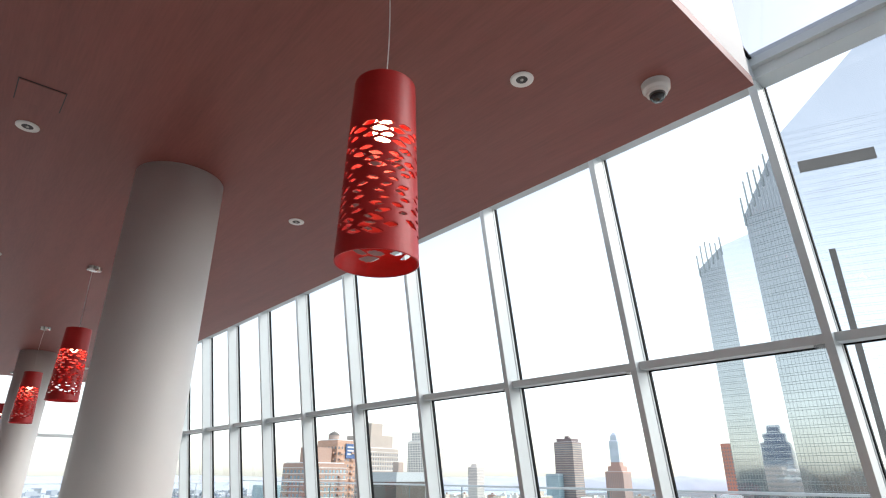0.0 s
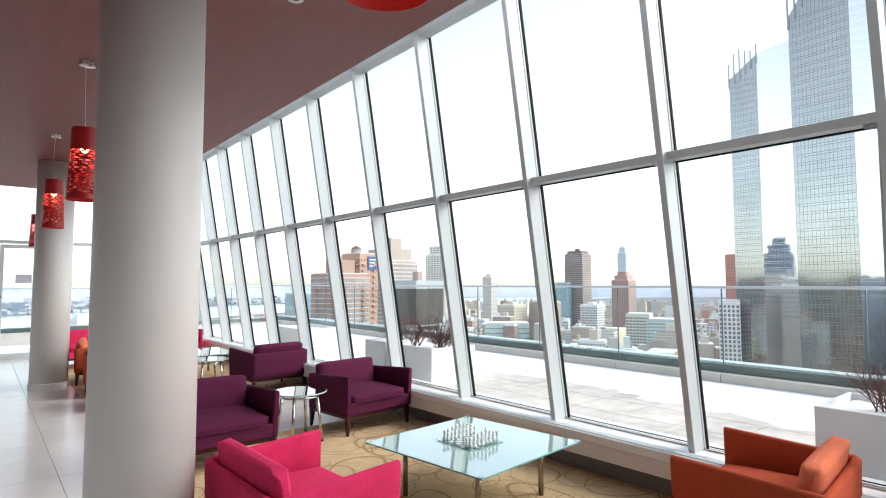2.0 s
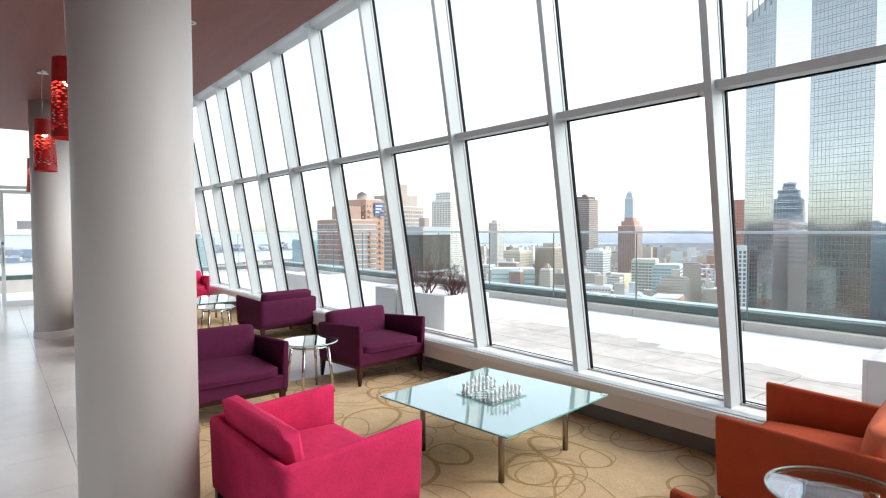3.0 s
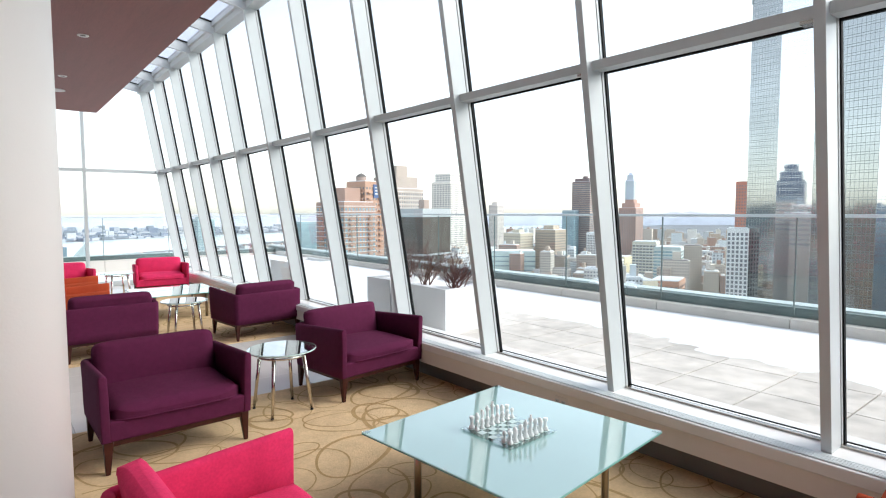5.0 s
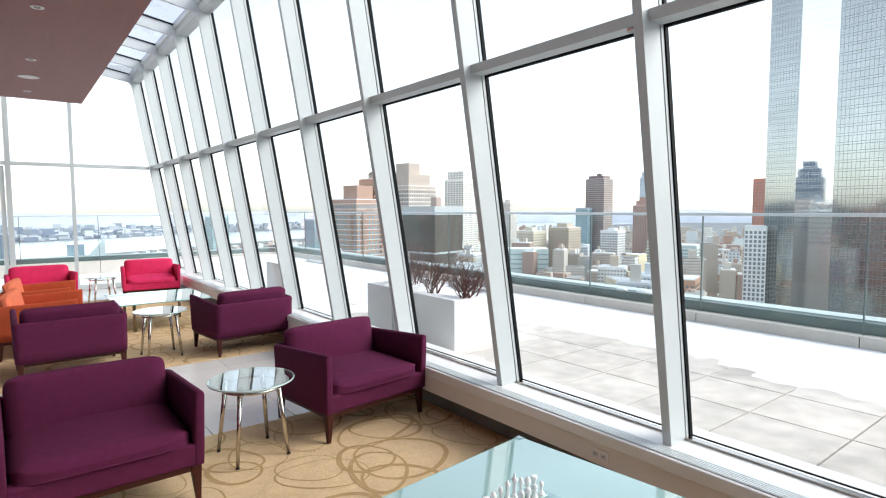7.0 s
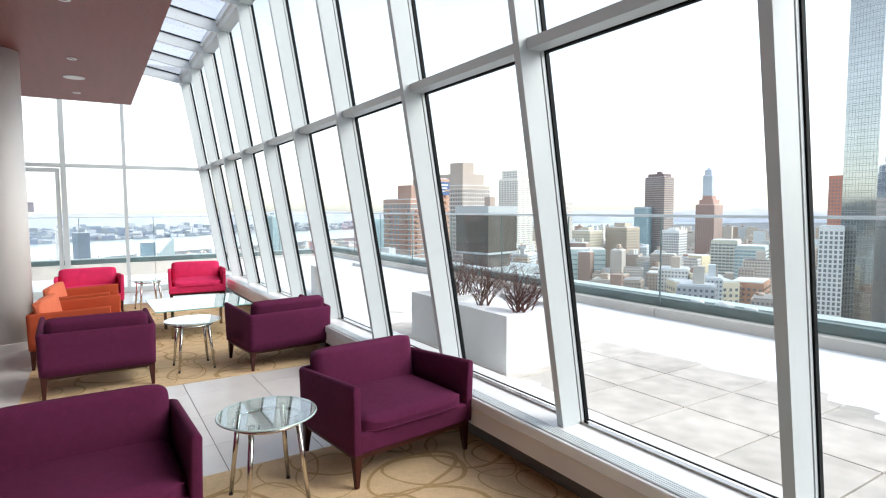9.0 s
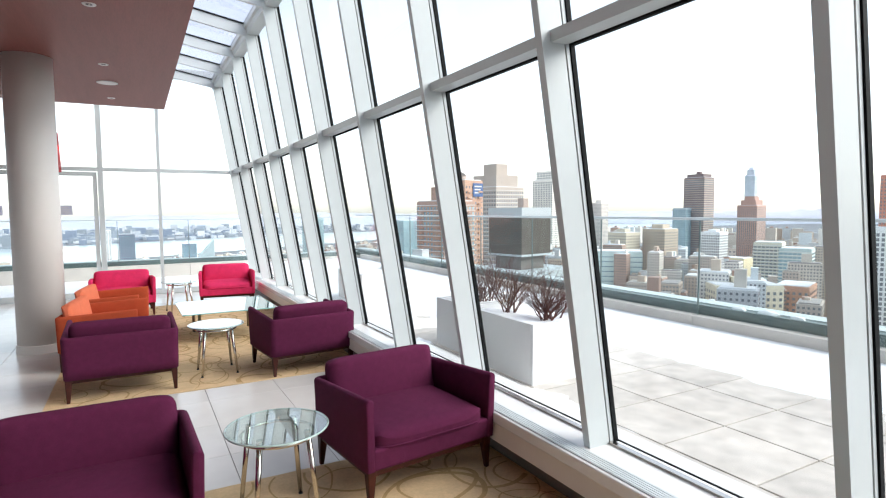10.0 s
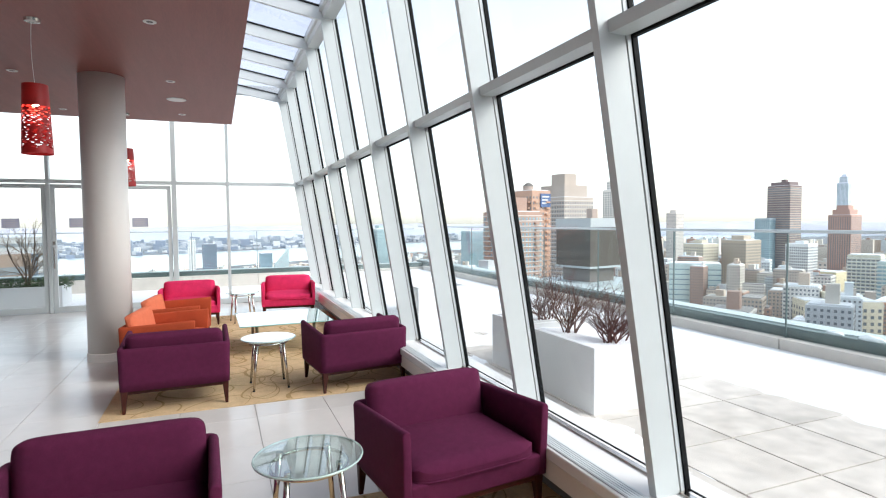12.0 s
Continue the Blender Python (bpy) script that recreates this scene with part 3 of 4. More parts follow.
order = ["rook", "knight", "bishop", "queen", "king", "bishop", "knight", "rook"]
for side, (back, front) in enumerate(((0, 1), (7, 6))):
    for i in range(8):
        for row, kind in ((back, order[i]), (front, "pawn")):
            m = TABLE @ pose(-0.14 + i * 0.04, -0.14 + row * 0.04, 0.0121, 0, 0, 40 * i)
            if kind in proto:
                copy_thing(proto[kind], m)
            else:
                o = link_bm("chess_" + kind, lathe([(r * 1.12, z * 1.28) for r, z in PIECES[kind]], 14), M_PIECE, smooth=True)
                o.matrix_basis = m
                proto[kind] = tagged(o, "clear crystal chess " + kind + " standing on the board", "chess piece", "chess pieces")


# hanging lamps with cut-out shades
def pendant(NT, NZ):
    c = thing("pendant_lamp", "tall red cut-out pendant lamp hanging on a thin cord", "pendant lamp", group="red pendant lamps")
    z0, z1 = 2.30, 2.91
    rnd = random.Random(5)
    slits = []
    rows = 18
    for q in range(rows):
        f = q / (rows - 1)
        shift = 0.5 * (q % 2) + rnd.uniform(-0.2, 0.2)
        tilt = (1 if q % 2 else -1) * rnd.uniform(0.004, 0.022)
        for k in range(11):
            if rnd.random() < 0.14:
                continue
            size = rnd.uniform(0.7, 1.0) * (1.0 if f > 0.55 or f < 0.12 else 0.72)
            slits.append((2 * math.pi * (k + shift + rnd.uniform(-0.12, 0.12)) / 11, 0.055 + 0.355 * f + rnd.uniform(-0.002, 0.002), 0.285 * size, 0.0100 * size, tilt))
    bm = bmesh.new()
    grid = []
    for j in range(NZ + 1):
        f = j / NZ
        r = 0.122 + (0.098 - 0.122) * f
        grid.append([bm.verts.new((r * math.cos(2 * math.pi * i / NT), r * math.sin(2 * math.pi * i / NT), z0 + (z1 - z0) * f)) for i in range(NT)])
    H = z1 - z0
    for j in range(NZ):
        zc = H * (j + 0.5) / NZ
        for i in range(NT):
            a = 2 * math.pi * (i + 0.5) / NT
            cut = False
            if 0.045 < zc < 0.42:
                for sa, sz, sl, sh, tilt in slits:
                    da = (a - sa + math.pi) % (2 * math.pi) - math.pi
                    if abs(da) < sl * 1.6:
                        u, w = da / sl, (zc - sz - tilt * da) / sh
                        if u * u + abs(w) < 1:
                            cut = True
                            break
            if not cut:
                bm.faces.new((grid[j][i], grid[j][(i + 1) % NT], grid[j + 1][(i + 1) % NT], grid[j + 1][i]))
    bmesh.ops.delete(bm, geom=[v for v in bm.verts if not v.link_faces], context='VERTS')
    shade = part("shade", bm, M_RED, c, "red shade with woven cut-out slits", smooth=True)
    sol = shade.modifiers.new("thickness", 'SOLIDIFY')
    sol.thickness = 0.004
    part("top_disc", lathe([(0.0965, 2.905), (0.0965, 2.911)], 48), M_RED, c)
    part("socket", lathe([(0.022, 2.80), (0.026, 2.83), (0.026, 2.904)], 20), M_LAMP_OFF, c)
    part("bulb", lathe([(0.004, 2.705), (0.024, 2.715), (0.033, 2.74), (0.030, 2.77), (0.018, 2.798)], 24), M_BULB, c, smooth=True)
    cb = bmesh.new()
    pts = [Vector((0.012 * math.sin(3.2 * t), 0.012 * math.sin(2.1 * t), 2.91 + (CEIL - 0.03 - 2.91) * t)) for t in [i / 12 for i in range(13)]]
    for p, q in zip(pts, pts[1:]):
        tube(cb, p, q, 0.0022, 0.0022, 6, False)
    part("cord", cb, M_LAMP_OFF, c)
    part("canopy", lathe([(0.03, CEIL - 0.036), (0.06, CEIL - 0.028), (0.065, CEIL - 0.001)], 32), M_CHROME, c)
    return c


PEND = [(1.30, 1.48), (1.23, 5.95), (1.27, 8.95), (1.39, 13.45)]
pen = pendant(300, 230)
far_pen = pendant(130, 110)
pen.matrix_basis = pose(PEND[0][0], PEND[0][1], 0)
far_pen.matrix_basis = pose(PEND[1][0], PEND[1][1], 0, 0, 0, 70)
for i, (x, y) in enumerate(PEND[2:]):
    copy_thing(far_pen, pose(x, y, 0, 0, 0, 70 * (i + 2)))
for i, (x, y) in enumerate(PEND):
    lamp = new("bulb_light", bpy.data.lights.new("bulb_light", 'POINT'))
    lamp.data.energy, lamp.data.color, lamp.data.shadow_soft_size = 0.7, (1.0, 0.62, 0.36), 0.03
    lamp.location = (x, y, 2.68)


def downlight():
    c = thing("downlight", "small round white recessed ceiling spotlight", "ceiling light", group="recessed downlights")
    bm = bmesh.new()
    n = 32
    prof = [(0.026, CEIL - 0.004), (0.048, CEIL - 0.010), (0.055, CEIL - 0.006), (0.056, CEIL - 0.0005)]
    rings = [[bm.verts.new((r * math.cos(2 * math.pi * i / n), r * math.sin(2 * math.pi * i / n), z)) for i in range(n)] for r, z in prof]
    for a, b in zip(rings, rings[1:]):
        for i in range(n):
            bm.faces.new((a[i], a[(i + 1) % n], b[(i + 1) % n], b[i]))
    part("trim_ring", bm, M_LAMP_OFF, c, smooth=True)
    part("recess", lathe([(0.030, CEIL - 0.0045), (0.030, CEIL - 0.0005)], 24), M_DARK, c, "dark lamp recess")
    part("lens", lathe([(0.007, CEIL - 0.008), (0.009, CEIL - 0.0047)], 16), M_CHROME, c)
    return c


dl = downlight()
spots = [(2.16, 1.61), (2.13, 3.80), (0.45, 3.64), (2.2, 6.2), (0.5, 6.1), (2.22, 8.67), (0.5, 8.6), (0.55, 11.0), (2.23, 10.94), (0.54, 13.38), (2.24, 13.26), (-1.2, 11.0), (-1.2, 13.4)]
dl.matrix_basis = pose(*spots[0], 0)
for x, y in spots[1:]:
    copy_thing(dl, pose(x, y, 0))
speaker = thing("ceiling_speaker", "round white flush ceiling loudspeaker grille", "speaker", pose(2.23, 12.06, 0))
part("grille", lathe([(0.10, CEIL - 0.012), (0.125, CEIL - 0.008), (0.13, CEIL - 0.0005)], 40), M_LAMP_OFF, speaker)
part("rim", ring(bmesh.new(), 0.128, 0.004, CEIL - 0.006, 40, 6), M_WHITE, speaker)
dome = thing("security_camera", "white dome security camera fixed under the ceiling", "camera", pose(2.67, 1.21, 0))
part("base", lathe([(0.054, CEIL - 0.045), (0.064, CEIL - 0.033), (0.067, CEIL - 0.0005)], 40), M_LAMP_OFF, dome, smooth=False)
part("collar", lathe([(0.048, CEIL - 0.06), (0.053, CEIL - 0.0455)], 40), M_LAMP_OFF, dome)
M_DOME = material("smoked_dome", (0.02, 0.02, 0.022), 0.05, vary=0.05, spec=0.8)
part("dome_cover", lathe([(0.004, CEIL - 0.10), (0.022, CEIL - 0.095), (0.034, CEIL - 0.081), (0.038, CEIL - 0.0605)], 32), M_DOME, dome, "smoked black dome", smooth=True)
hatch = thing("ceiling_hatch", "flush square access panel in the wooden ceiling", "hatch", pose(0.46, 3.28, 0))
part("panel", boxed(-0.095, 0.095, -0.10, 0.10, CEIL - 0.006, CEIL - 0.0005), M_CEIL, hatch)
part("shadow_gap", boxed(-0.100, 0.100, -0.105, 0.105, CEIL - 0.003, CEIL - 0.0003), M_DARK, hatch)
outlet = thing("wall_outlet", "white double socket in the panel under the sill", "socket", pose(4.468, 4.02, 0.238))
part("plate", boxed(-0.006, -0.0005, -0.058, 0.058, -0.036, 0.036, bevel=0.002), M_FASCIA, outlet)
for s in (-1, 1):
    face = part("socket_face", boxed(-0.0085, -0.0062, s * 0.027 - 0.018, s * 0.027 + 0.018, -0.014, 0.014, bevel=0.001), M_WHITE, outlet)
    for q in (-1, 1):
        part("slot", boxed(-0.0095, -0.0087, s * 0.027 + q * 0.006 - 0.0015, s * 0.027 + q * 0.006 + 0.0015, -0.005, 0.006), M_DARK, face)


# ---- terrace ----
TZ = 0.2
M_BED = material("dark_grit_bed", (0.17, 0.16, 0.15), 0.9, vary=0.2, scale=20)
structure("terrace", boxed(4.96, 8.6, -14, 19.4, -0.4, TZ - 0.03), M_BED, "snowy concrete terrace deck outside the glass", "terrace")
structure("terrace_end", boxed(-9, 4.95, Y1 + 0.1, 19.4, -0.4, -0.02), M_SNOW, "snow covered terrace beyond the glazed end wall", "terrace")
structure("building_edge", boxed(4.75, 4.955, Y0, Y1 + 0.1, -0.4, 0.296), M_CONCRETE, "concrete kerb under the glass wall", "kerb")


def parapet(name, axis):
    p = thing(name, "concrete parapet with glass railing round the terrace", "parapet", kind="structure")
    def bx(n, d0, d1, a, b, z0, z1, mat, bevel=0.0):
        return part(n, boxed(d0, d1, a, b, z0, z1, bevel=bevel) if axis == 'x' else boxed(a, b, d0, d1, z0, z1, bevel=bevel), mat, p)
    base, lo, hi, first = (8.40, -14.0, 19.3, 7.21) if axis == 'x' else (19.0, -9.0, 8.3, 0.45)
    bot = TZ - 0.1 if axis == 'x' else -0.1
    up = 0.0 if axis == 'x' else -0.06
    s = -5 if axis == 'y' else -12
    for k in range(s, 13):
        a = first + 1.64 * k
        if a < lo or a + 1.64 > hi + 0.8:
            continue
        bx("curb", base, base + 0.16, a + 0.004, a + 1.636, bot, TZ + 0.16 + up, M_CONCRETE, 0.006)
        g = bx("pane", base + 0.10, base + 0.112, a + 0.008, a + 1.632, TZ + 0.161 + up, 1.51 + up, M_RAILGLASS)
        g.visible_shadow = False
        bx("joint", base + 0.098, base + 0.114, a - 0.007, a + 0.007, TZ + 0.161 + up, 1.51 + up, M_LEDGE)
    bx("handrail", base + 0.08, base + 0.13, lo, hi, 1.515 + up, 1.55 + up, M_WHITE, 0.012)
    bx("outer_band", base + 0.17, base + 0.30, lo, hi + 0.4, -0.3, TZ + 0.27 + up, M_LEDGE)
    bx("ledge", base + 0.30, base + 0.56, lo, hi + 0.5, -0.3, TZ + 0.28 + up, M_LEDGETOP)
    return p


parapet("parapet_east", 'x')
parapet("parapet_north", 'y')


def snow_sheet(x0, x1, y0, y1, step, name, label, cover):
    bm = bmesh.new()
    nx, ny = int((x1 - x0) / step), int((y1 - y0) / step)
    rows = [[None] * (ny + 1) for _ in range(nx + 1)]
    for i in range(nx + 1):
        for j in range(ny + 1):
            x, y = x0 + i * step, y0 + j * step
            h = cover(x, y) + 0.8 * noise.fractal(Vector((x * 0.9, y * 0.9, 3)), 1.0, 2.0, 4) + 0.4 * noise.noise(Vector((x * 5, y * 5, 1)))
            z = TZ - 0.012 + max(-0.02, min(0.055, 0.05 * h))
            rows[i][j] = bm.verts.new((x, y, z + 0.004 * noise.noise(Vector((x * 11, y * 11, 9)))))
    for i in range(nx):
        for j in range(ny):
            bm.faces.new((rows[i][j], rows[i + 1][j], rows[i + 1][j + 1], rows[i][j + 1]))
    return tagged(link_bm(name, bm, M_SNOW, smooth=True), label, "snow", kind="stuff")


def cover(x, y):
    edge = max(-1.0, min(2.5, (x - 6.75 - 0.07 * (y - 4)) * 2.6))
    wall = max(0.0, 1.0 - (x - 5.0) * 1.7) * 1.0
    far = max(0.0, min(2.0, (y - 7.6) * 0.7))
    near = max(0.0, min(1.0, (1.2 - y) * 0.8))
    return -0.75 + max(edge + 0.75, 0) + wall + far + near


snow_sheet(4.97, 8.40, -6, 19.0, 0.07, "terrace_snow", "patchy melting snow over the terrace paving", cover)


def snow_lump(x, y, z, r, seed):
    bm = bmesh.new()
    bmesh.ops.create_icosphere(bm, subdivisions=3, radius=1)
    for v in bm.verts:
        k = 1 + 0.25 * noise.noise(v.co * 2 + Vector((seed, 0, 0)))
        v.co = (v.co.x * r * 0.6 * k, v.co.y * r * 1.3 * k, max(-0.004, v.co.z * r * 0.55 * k))
    o = link_bm("snow_lump", bm, M_SNOW, smooth=True)
    o.location = (x, y, z)
    return tagged(o, "small clump of old snow lying on the parapet ledge", "snow", "snow clumps")


for k, (x, y, r) in enumerate(((8.635, 6.77, 0.07), (8.64, 6.42, 0.09), (8.635, 6.1, 0.06), (8.64, 9.6, 0.07))):
    snow_lump(x, y, TZ + 0.27, r, k)


def twigs(bm, base, count, height, spread, rnd, r0=0.008, depth=3, n=5):
    def grow(p, d, length, r, level):
        segs = 3
        for s in range(segs):
            q = p + d * (length / segs)
            tube(bm, p, q, r, r * 0.78, n, False)
            p, r = q, r * 0.78
            d = (d + Vector((rnd.gauss(0, 0.16), rnd.gauss(0, 0.16), rnd.gauss(0.03, 0.1)))).normalized()
            if level > 0:
                for _ in range(rnd.choice((1, 2))):
                    e = (d + Vector((rnd.gauss(0, 0.55), rnd.gauss(0, 0.55), rnd.gauss(0.1, 0.3)))).normalized()
                    grow(p, e, length * rnd.uniform(0.4, 0.65), r * 0.7, level - 1)
    for _ in range(count):
        d = Vector((rnd.gauss(0, spread), rnd.gauss(0, spread), 1)).normalized()
        p = Vector(base) + Vector((rnd.gauss(0, 0.04), rnd.gauss(0, 0.04), 0))
        grow(p, d, height * rnd.uniform(0.55, 1.0), r0 * rnd.uniform(0.6, 1.1), depth)


def planter(x0, x1, y0, y1, z0, h, seed, snow=True):
    p = thing("planter", "white rectangular planter box holding snow-covered soil", "planter", group="terrace planters")
    t = 0.03
    for a in ((x0, x1, y0, y0 + t), (x0, x1, y1 - t, y1), (x0, x0 + t, y0 + t, y1 - t), (x1 - t, x1, y0 + t, y1 - t)):
        part("side_panel", boxed(*a, z0 - 0.02, z0 + h, bevel=0.004), M_PLANTER, p)
    bm = bmesh.new()
    r = bmesh.ops.create_grid(bm, x_segments=14, y_segments=20, size=0.5)
    rnd = random.Random(seed)
    for v in bm.verts:
        v.co = ((x0 + x1) / 2 + v.co.x * (x1 - x0 - 2 * t), (y0 + y1) / 2 + v.co.y * (y1 - y0 - 2 * t), z0 + h - 0.05 + 0.04 * noise.noise(Vector((v.co.x * 5, v.co.y * 7, seed))))
    part("soil_snow", bm, M_SNOW if snow else M_LEAF, p, "snow lying on the soil" if snow else "dark soil", smooth=True)
    return p


def shrub(x, y, z, count, height, seed, name="shrub"):
    s = thing(name, "bare winter shrub with fine red-brown twigs", "shrub", pose(x, y, z), "bare shrubs")
    bm = bmesh.new()
    twigs(bm, (0, 0, -0.03), count, height, 0.45, random.Random(seed))
    part("twigs", bm, M_TWIG, s)
    return s


planter(5.33, 6.13, 6.38, 7.48, TZ, 0.51, 1)
planter(5.36, 6.14, 7.56, 8.12, TZ, 0.51, 2)
planter(5.42, 6.2, 10.6, 11.7, TZ, 0.51, 4)
planter(5.25, 6.05, 0.75, 1.85, TZ, 0.51, 3)
for x, y, c, h, s in ((5.75, 6.72, 15, 0.42, 11), (5.68, 7.2, 9, 0.46, 12), (5.8, 7.8, 12, 0.42, 13), (5.68, 1.5, 8, 0.42, 15), (5.6, 1.1, 7, 0.42, 16)):
    shrub(x, y, TZ + 0.47, int(c * 1.7), h * 0.9, s)
planter(-2.2, -0.26, 16.5, 17.3, 0.0, 0.42, 5, snow=False)
tree = thing("tree", "bare grey-barked small tree in the end terrace planter", "tree", pose(-0.95, 16.9, 0.38))
bm = bmesh.new()
twigs(bm, (0, 0, -0.02), 7, 1.15, 0.42, random.Random(21), r0=0.022, depth=3, n=6)
part("trunk", bm, M_BARK, tree)
hedge = thing("hedge", "low dark evergreen hedge filling the planter", "hedge", pose(-1.2, 16.9, 0.40))
rnd = random.Random(4)
bm = bmesh.new()
for k in range(2600):
    c = Vector((rnd.uniform(-0.98, 1.02), rnd.uniform(-0.38, 0.38), 0))
    c.z = rnd.uniform(-0.04, 0.16 + 0.05 * noise.noise(c * 4))
    d = Vector((rnd.gauss(0, 1), rnd.gauss(0, 1), rnd.gauss(0.4, 1))).normalized()
    e = d.orthogonal().normalized() * 0.012
    vs = [bm.verts.new(c - e), bm.verts.new(c + d * 0.025 - e * 0.2), bm.verts.new(c + d * 0.05), bm.verts.new(c + e)]
    bm.faces.new(vs)
tagged(part("foliage", bm, M_LEAF, hedge), kind="stuff")


# ---- city below ----
GZ = -95.0
M_CITYGROUND = material("snowy_city_streets", (0.20, 0.205, 0.22), 0.9, vary=0.35, scale=0.05)
M_WATER = material("pale_river_water", (0.52, 0.60, 0.64), 0.15, vary=0.08, scale=0.01)
# haze over the hills is put into this pale violet-grey base colour
M_HILL = material("haze_tinted_hills", (0.52, 0.54, 0.62), 0.95, vary=0.18, scale=0.012)
M_WIN = material("dark_window_glass", (0.21, 0.23, 0.25), 0.2, vary=0.3, scale=0.3, spec=0.7)
M_ROOFSNOW = material("snow_on_roof", (0.72, 0.73, 0.75), 0.8, vary=0.1, scale=0.3)


def sheet(points, z):
    bm = bmesh.new()
    bm.faces.new([bm.verts.new((x, y, z)) for x, y in points])
    bmesh.ops.recalc_face_normals(bm, faces=bm.faces[:])
    for f in bm.faces:
        if f.normal.z < 0:
            f.normal_flip()
    return bm


structure("ground", sheet([(-4500, -4500), (4500, -4500), (4500, 4500), (-4500, 4500)], GZ), M_CITYGROUND, "snowy city ground far below the terrace", "ground")
structure("water", sheet([(-2600, 1150), (-200, 1230), (700, 1750), (2400, 2150), (3600, 1900), (3900, 2250), (2500, 2750), (600, 2400), (-300, 1900), (-2600, 1850)], GZ + 0.6), M_WATER, "wide pale river crossing the city", "river")


def ridge(name, pts, height, seed, depth=300):
    bm = bmesh.new()
    rows = []
    n = 120
    for i in range(n + 1):
        f = i / n * (len(pts) - 1)
        k = min(int(f), len(pts) - 2)
        u = f - k
        x = pts[k][0] * (1 - u) + pts[k + 1][0] * u
        y = pts[k][1] * (1 - u) + pts[k + 1][1] * u
        h = height * (0.75 + 0.16 * noise.noise(Vector((i * 0.13, seed, 0))) + 0.12 * noise.noise(Vector((i * 0.9, seed, 5))))
        rows.append([bm.verts.new((x, y, GZ)), bm.verts.new((x + 30, y + 60, GZ + h * 0.6)), bm.verts.new((x + 60, y + depth, GZ + h)), bm.verts.new((x + 60, y + depth * 2, GZ))])
    for a, b in zip(rows, rows[1:]):
        for j in range(3):
            bm.faces.new((a[j], b[j], b[j + 1], a[j + 1]))
    bmesh.ops.recalc_face_normals(bm, faces=bm.faces[:])
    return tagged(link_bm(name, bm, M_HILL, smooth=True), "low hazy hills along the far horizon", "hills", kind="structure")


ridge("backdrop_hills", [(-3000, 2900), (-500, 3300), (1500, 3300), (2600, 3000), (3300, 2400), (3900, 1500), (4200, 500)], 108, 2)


def windows_on(bm, hw, hd, z0, z1, fw, fh, gx, gz, skip=0.0, rnd=None, out=0.08):
    """Window panes on the four faces of a block centred on the origin."""
    for axis, half, other in (('x', hd, hw), ('y', hw, hd)):
        n = max(1, int(2 * other / (fw + gx)))
        pitch = 2 * other / n
        m = max(1, int((z1 - z0) / (fh + gz)))
        for s in (-1, 1):
            for i in range(n):
                c = -other + pitch * (i + 0.5)
                for j in range(m):
                    if rnd and rnd.random() < skip:
                        continue
                    zc = z0 + (z1 - z0) * (j + 0.5) / m
                    a, b = c - fw / 2, c + fw / 2
                    e = s * (half + out)
                    q = [(a, e), (b, e), (b, e), (a, e)]
                    zz = (zc - fh / 2, zc - fh / 2, zc + fh / 2, zc + fh / 2)
                    vs = [bm.verts.new((px, py, z) if axis == 'x' else (py, px, z)) for (px, py), z in zip(q, zz)]
                    f = bm.faces.new(vs)
                    f.normal_update()
                    want = Vector((0, s, 0)) if axis == 'x' else Vector((s, 0, 0))
                    if f.normal.dot(want) < 0:
                        f.normal_flip()


def building(x, y, w, d, top, color, label, rot=0.0, fw=1.5, fh=1.7, gx=1.2, gz=1.4, tiers=(), win=None, bands=None, floor_z=GZ, roof=True, win_from=None, balconies=0):
    b = thing("building", label, "building", pose(x, y, 0, 0, 0, rot))
    wm = material("facade_" + label.split()[0], tuple(min(0.82, c * 1.22) for c in color), 0.8, vary=0.13, scale=0.25)
    fw, fh, gx, gz = fw * 0.5, fh * 0.5, gx * 0.5, gz * 0.5
    wall = bmesh.new()
    box(wall, -w / 2, w / 2, -d / 2, d / 2, floor_z, top)
    part("wall", wall, wm, b)
    wb = bmesh.new()
    lo = win_from if win_from is not None else max(floor_z, top - 75)
    windows_on(wb, w / 2, d / 2, lo, top - 1.2, fw, fh, gx, gz)
    z = top
    for tw, td, th in tiers:
        tb = bmesh.new()
        box(tb, -w * tw / 2, w * tw / 2, -d * td / 2, d * td / 2, z, z + th)
        part("upper_tier", tb, wm, b)
        if th > 5:
            windows_on(wb, w * tw / 2, d * td / 2, z + 0.5, z + th - 0.8, fw, fh, gx, gz)
        z += th
    tagged(part("windows", wb, win or M_WIN, b, "rows of dark window panes"), kind="stuff")
    if bands:
        bb = bmesh.new()
        zz = top - 1.0
        while zz > lo:
            box(bb, -w / 2 - 0.12, w / 2 + 0.12, -d / 2 - 0.12, d / 2 + 0.12, zz - bands[0] * 0.5, zz)
            zz -= bands[1] * 0.5
        tagged(part("floor_bands", bb, bands[2], b), kind="stuff")
    if balconies:
        bb = bmesh.new()
        zz = top - 3
        while zz > lo:
            for s in (-1, 1):
                box(bb, s * w * 0.3 - 0.8, s * w * 0.3 + 0.8, -d / 2 - 0.7, -d / 2, zz - 0.45, zz)
                box(bb, -w / 2 - 0.7, -w / 2, s * d * 0.3 - 0.8, s * d * 0.3 + 0.8, zz - 0.45, zz)
            zz -= balconies
        tagged(part("balconies", bb, wm, b), kind="stuff")
    if roof:
        rb = bmesh.new()
        box(rb, -w / 2 + 0.4, w / 2 - 0.4, -d / 2 + 0.4, d / 2 - 0.4, top + 0.02, top + 0.25)
        part("roof", rb, M_ROOFSNOW, b, "snow-covered flat roof")
    return b


